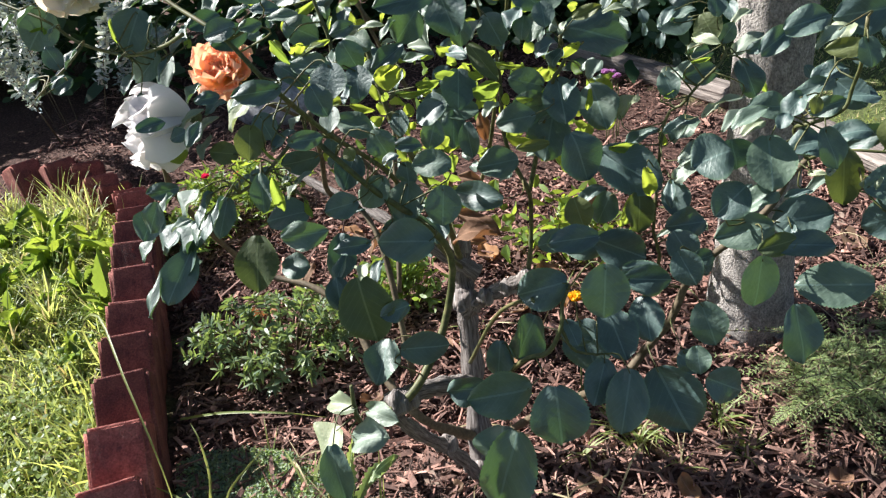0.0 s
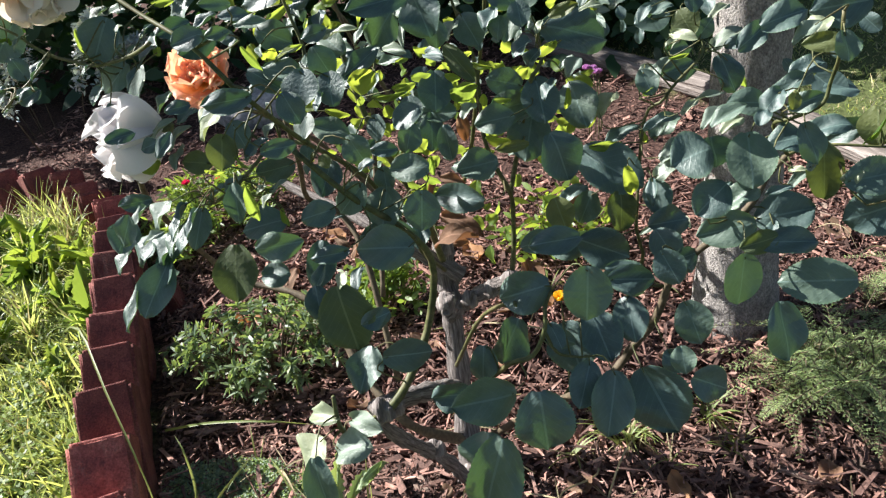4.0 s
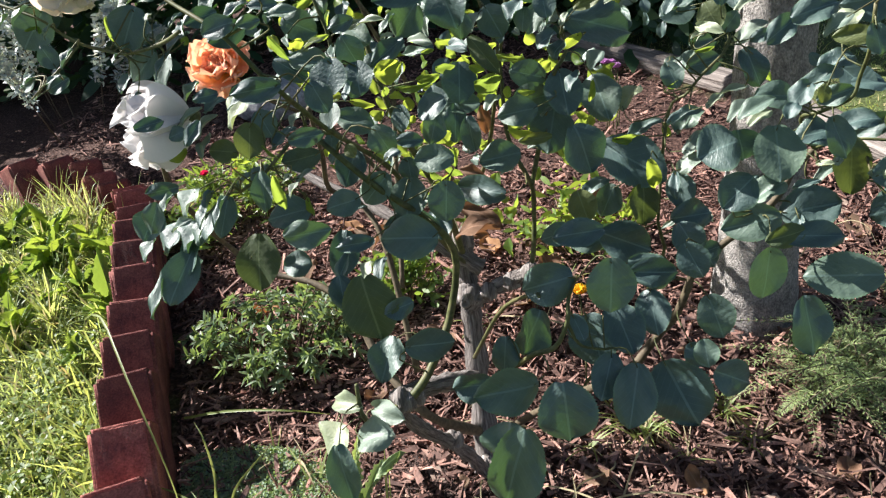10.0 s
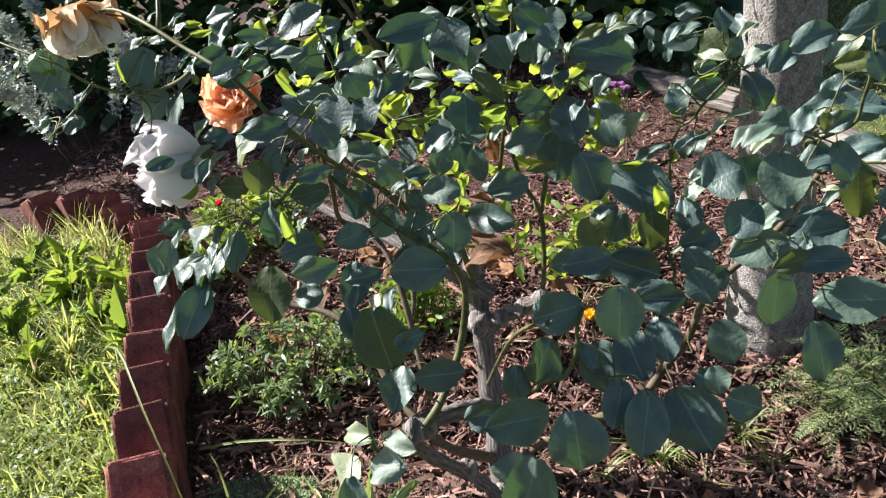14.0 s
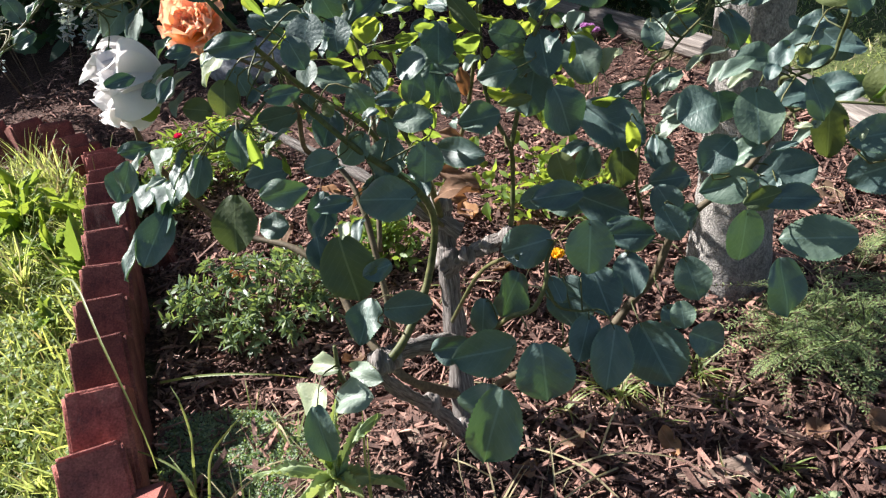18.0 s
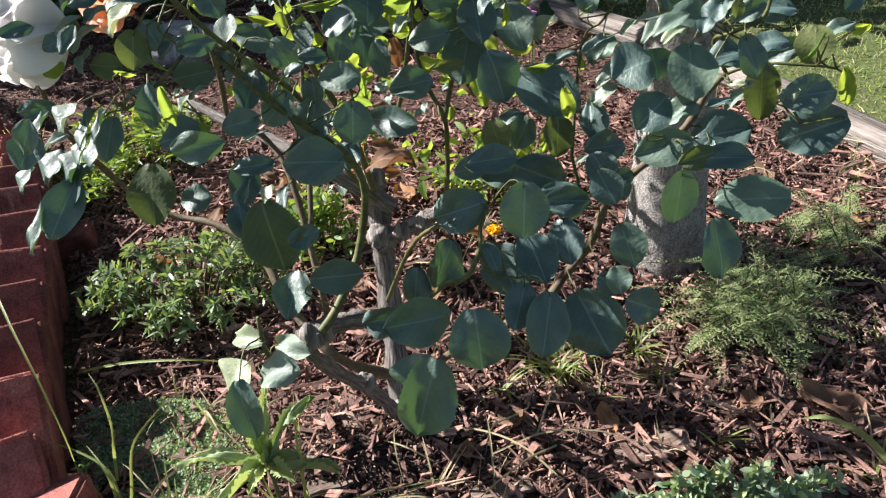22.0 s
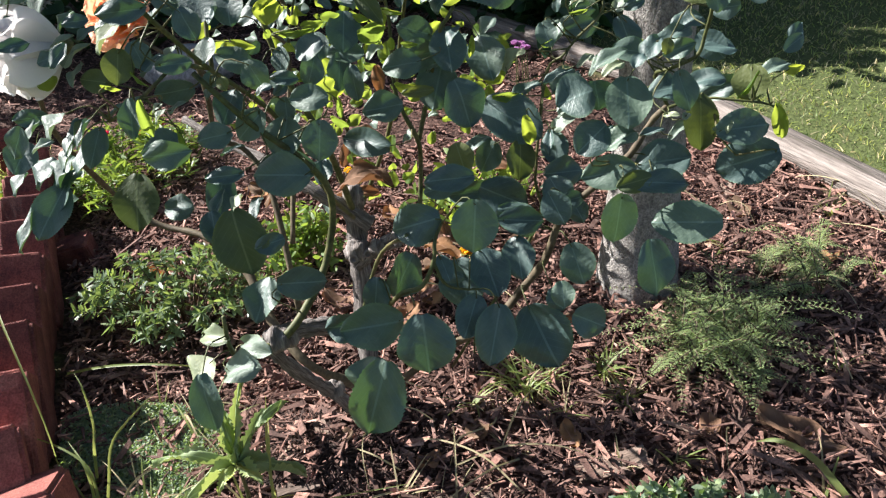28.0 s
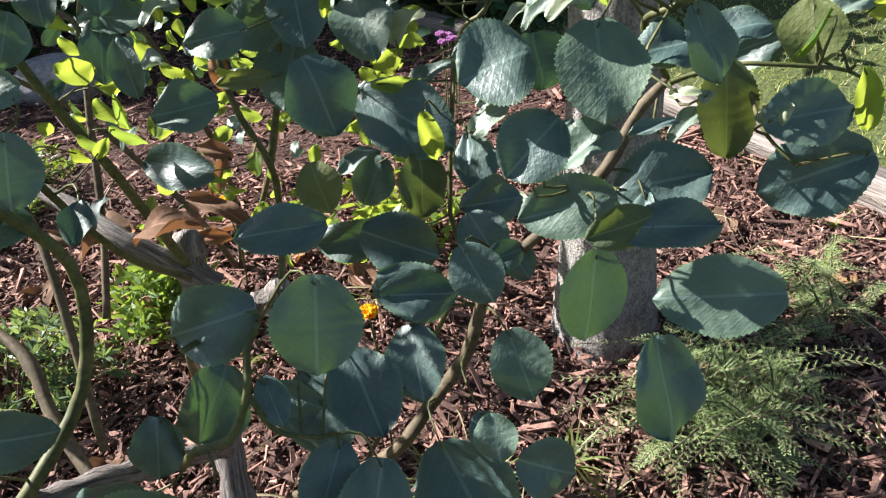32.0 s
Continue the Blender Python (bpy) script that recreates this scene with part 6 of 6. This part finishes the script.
rosette("weed_sprout", -0.006, -0.388, 0.064, [(176, 10, 0.075, 0.012), (214, -12, 0.06, 0.012), (-8, -4, 0.062, 0.0145), (40, 40, 0.066, 0.013), (72, 66, 0.074, 0.0115), (112, 78, 0.074, 0.012), (250, 4, 0.032, 0.011), (318, 6, 0.036, 0.012)], M_SPROUT, "young weed with toothed pale green leaves in mulch", 301, 0.26)
rosette("broadleaf_weed", -0.405, 0.02, 0.02, [(100, 82, 0.10, 0.017), (200, 60, 0.06, 0.015), (250, 45, 0.055, 0.016), (150, 50, 0.06, 0.015), (30, 70, 0.05, 0.012), (290, 30, 0.045, 0.013)], M_WEED, "tall bright green toothed weed beside the bricks", 333, 0.2)
wr = random.Random(9)
for wx, wy, wc, wl in ((-0.50, 0.10, 20, 0.095), (-0.58, 0.19, 18, 0.10), (-0.45, 0.15, 16, 0.11), (-0.56, 0.02, 14, 0.08), (-0.415, 0.04, 12, 0.08), (-0.64, 0.10, 14, 0.085), (-0.52, 0.22, 16, 0.11), (-0.62, 0.26, 14, 0.11), (-0.70, 0.28, 14, 0.10), (-0.43, -0.06, 8, 0.055)):
    rosette("broadleaf_weed", wx, wy, 0.015, [(wr.uniform(0, 360), wr.uniform(12, 72), wl * wr.uniform(0.35, 0.75), 0.015 * wr.uniform(0.5, 1.3)) for _ in range(wc)], M_WEED, "lush bright green broad-leaved weed in the lawn", int(1000 * wx * wx) + int(300 * wy), 0.3)


def small_flower(x, y, z, size, material, label, seed):
    rr = random.Random(seed)
    root = tagged(new("small_flower"), label, "flower")
    root.location = (x, y, 0)
    v, f = tube_data([(0, 0, -0.004), (0.003, 0.002, z * 0.5), (0, 0, z)], 0.0011, 0.0008, 6, 5)
    hold("stalk", mesh_from("stalk", v, f, M_STEM), root)
    shape = petal_mesh("petal", material, seed, 0.3, 0.12)
    for i in range(11):
        m = Matrix.Translation((0, 0, z)) @ Euler((0, 0, i * 2.4)).to_matrix().to_4x4() @ Euler((radians(20 + 5 * i), 0, 0)).to_matrix().to_4x4() @ Matrix.Scale(size * 0.55, 4)
        p = hold("petal", shape, root)
        p.matrix_basis = m


for i, (fx, fy, fz) in enumerate(((-0.294, 0.424, 0.058), (-0.34, 0.30, 0.10), (-0.31, 0.36, 0.07))):
    small_flower(fx, fy, fz, 0.016, M_RED, "small crimson flower on thin stalk", 400 + i)
for i in range(5):
    small_flower(0.357 + 0.011 * math.cos(i * 1.3), 0.48 + 0.011 * math.sin(i * 1.3), 0.122 + 0.004 * (i % 3), 0.017, M_MAUVE, "small mauve-pink flower in cluster", 420 + i)
small_flower(0.215, -0.20, 0.15, 0.018, M_YELLOW, "small orange-yellow flower behind the rose leaves", 440)
small_flower(0.07, 0.08, 0.11, 0.016, M_YELLOW, "small orange-yellow flower behind the rose leaves", 441)


def litter_leaf(x, y, ln, wd, turn, tilt, seed, label="dry brown fallen leaf on mulch"):
    me = blade_mesh("fallen_leaf", M_LEAF_DRY, seed, wave=0.12, fold=0.25, curl=-0.5)
    ob = hold("fallen_leaf", me)
    ob.matrix_world = Matrix.Translation((x, y, height(x, y) + 0.009)) @ Euler((radians(tilt), radians(tilt * 0.6), radians(turn))).to_matrix().to_4x4() @ Matrix.Diagonal((wd, ln, 0.5 * (ln + wd), 1))
    tagged(ob, label, "leaf", "fallen leaves")


fr = random.Random(17)
for lx, ly, ln, wd in ((0.211, -0.316, 0.035, 0.024), (-0.007, 0.111, 0.03, 0.015), (0.08, -0.33, 0.02, 0.015), (0.508, -0.338, 0.05, 0.03), (0.12, 0.12, 0.05, 0.03), (0.02, 0.2, 0.05, 0.03), (0.61, 0.06, 0.05, 0.03),
                       (-0.16, 0.1, 0.06, 0.035), (-0.2, 0.02, 0.05, 0.03), (0.3, -0.33, 0.03, 0.02), (0.16, -0.35, 0.03, 0.02), (-0.05, -0.35, 0.04, 0.025), (0.44, -0.33, 0.03, 0.02), (0.68, -0.07, 0.03, 0.025), (-0.1, 0.22, 0.05, 0.03),
                       (-0.07, -0.03, 0.05, 0.028), (-0.03, 0.06, 0.055, 0.03), (0.05, -0.08, 0.045, 0.03), (0.14, -0.12, 0.04, 0.028), (0.17, -0.08, 0.05, 0.03), (0.2, 0.05, 0.045, 0.03), (0.24, -0.06, 0.04, 0.024), (-0.02, -0.17, 0.04, 0.02), (0.3, 0.03, 0.05, 0.03), (0.16, -0.02, 0.04, 0.03), (-0.24, -0.02, 0.055, 0.03), (0.34, -0.15, 0.035, 0.022)):
    litter_leaf(lx, ly, ln, wd, fr.uniform(0, 360), fr.uniform(-18, 18), 500 + int(1000 * abs(lx)))


litter_leaf(0.518, -0.352, 0.085, 0.034, 57, 6, 519, "large curled dry brown fallen leaf on mulch")


def wood_piece(x, y, ln, wd, turn, seed):
    rr = random.Random(seed)
    bm = bmesh.new()
    bmesh.ops.create_cube(bm, size=1.0)
    bmesh.ops.subdivide_edges(bm, edges=bm.edges[:], cuts=3, use_grid_fill=True)
    for v in bm.verts:
        v.co = Vector((v.co.x * ln * (1 + 0.1 * noise.noise((v.co.y * 9, v.co.z * 9, seed))), v.co.y * wd, v.co.z * wd * 0.3))
        v.co += Vector((0, noise.noise((v.co.x * 60, v.co.z * 90, seed)), noise.noise((v.co.x * 60, v.co.y * 90, seed + 5)))) * wd * 0.18
    me = bpy.data.meshes.new("wood_chip")
    bm.to_mesh(me)
    bm.free()
    me.materials.append(M_CHIP)
    ob = hold("wood_chip", me)
    ob.matrix_world = Matrix.Translation((x, y, height(x, y) + wd * 0.25)) @ Euler((rr.uniform(-0.2, 0.2), rr.uniform(-0.1, 0.1), radians(turn))).to_matrix().to_4x4()
    tagged(ob, "weathered grey-brown splintered wood chip on mulch", "wood chip", "wood chips")


for i, (px, py, ln, wd, tn) in enumerate(((0.335, -0.365, 0.07, 0.022, 12), (0.19, -0.392, 0.055, 0.014, 4), (0.66, -0.07, 0.025, 0.02, 40), (0.04, -0.38, 0.04, 0.016, 15), (0.42, -0.32, 0.045, 0.01, -30), (0.20, -0.40, 0.05, 0.012, 60),
                                         (0.06, -0.33, 0.04, 0.012, 110), (0.03, -0.345, 0.035, 0.01, 70), (0.58, -0.18, 0.04, 0.012, 10), (0.5, -0.32, 0.06, 0.014, -15), (0.62, 0.12, 0.05, 0.015, 80), (-0.05, -0.26, 0.04, 0.01, 30))):
    wood_piece(px, py, ln, wd, tn, 600 + i)


# ---- shaded back of the garden ----
def make_hedge(start, end, h, count, seed):
    rr = random.Random(seed)
    pile = Pile()
    across = Vector((end[1] - start[1], start[0] - end[0], 0)).normalized()
    for i in range(count):
        t = rr.random()
        q = Vector((*start, 0)).lerp(Vector((*end, 0)), t)
        top = h * (0.85 + 0.3 * noise.noise((q.x * 2.5, q.y * 2.5, seed)))
        z = top * rr.random() ** 0.8
        p = q + across * (rr.gauss(0, 0.09 * min(1, h * 1.5)) + 0.1 * noise.noise((q.x * 3, z * 3, 1))) + Vector((0, 0, z))
        d = anyway(rr, -0.5, 0.8)
        s = rr.uniform(0.03, 0.07) * (1 if h > 0.5 else 0.5)
        pile.sheet(p, d, d.cross(anyway(rr)).normalized(), s, s * 0.5, 0.3, 3)
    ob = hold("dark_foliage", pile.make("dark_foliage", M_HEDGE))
    tagged(ob, "dark green foliage behind the log and bed, added partly to cast shade", "foliage", kind="stuff")


# tall rows reach out of view; their heights are set to shade bed and lawn
make_hedge((-3.2, 1.15), (-0.3, 1.25), 0.78, 7500, 701)
make_hedge((-2.1, 1.62), (0.5, 1.75), 1.9, 20000, 705)
make_hedge((-3.6, 1.55), (-2.1, 1.62), 1.1, 6000, 706)
make_hedge((-0.35, 1.3), (0.35, 1.5), 1.0, 3500, 704)
make_hedge((0.2, 1.25), (0.62, 0.86), 0.55, 3600, 702)
make_hedge((-0.4, 1.9), (3.4, 2.2), 1.0, 9000, 703)

# The plan above is drawn at two thirds; bring it to full size, as the camera's path is.
FULL = Matrix.Scale(1.5, 4)
for ob in list(scene.objects):
    if ob.parent is None and ob.type in {"MESH", "EMPTY"}:
        ob.matrix_basis = FULL @ ob.matrix_basis
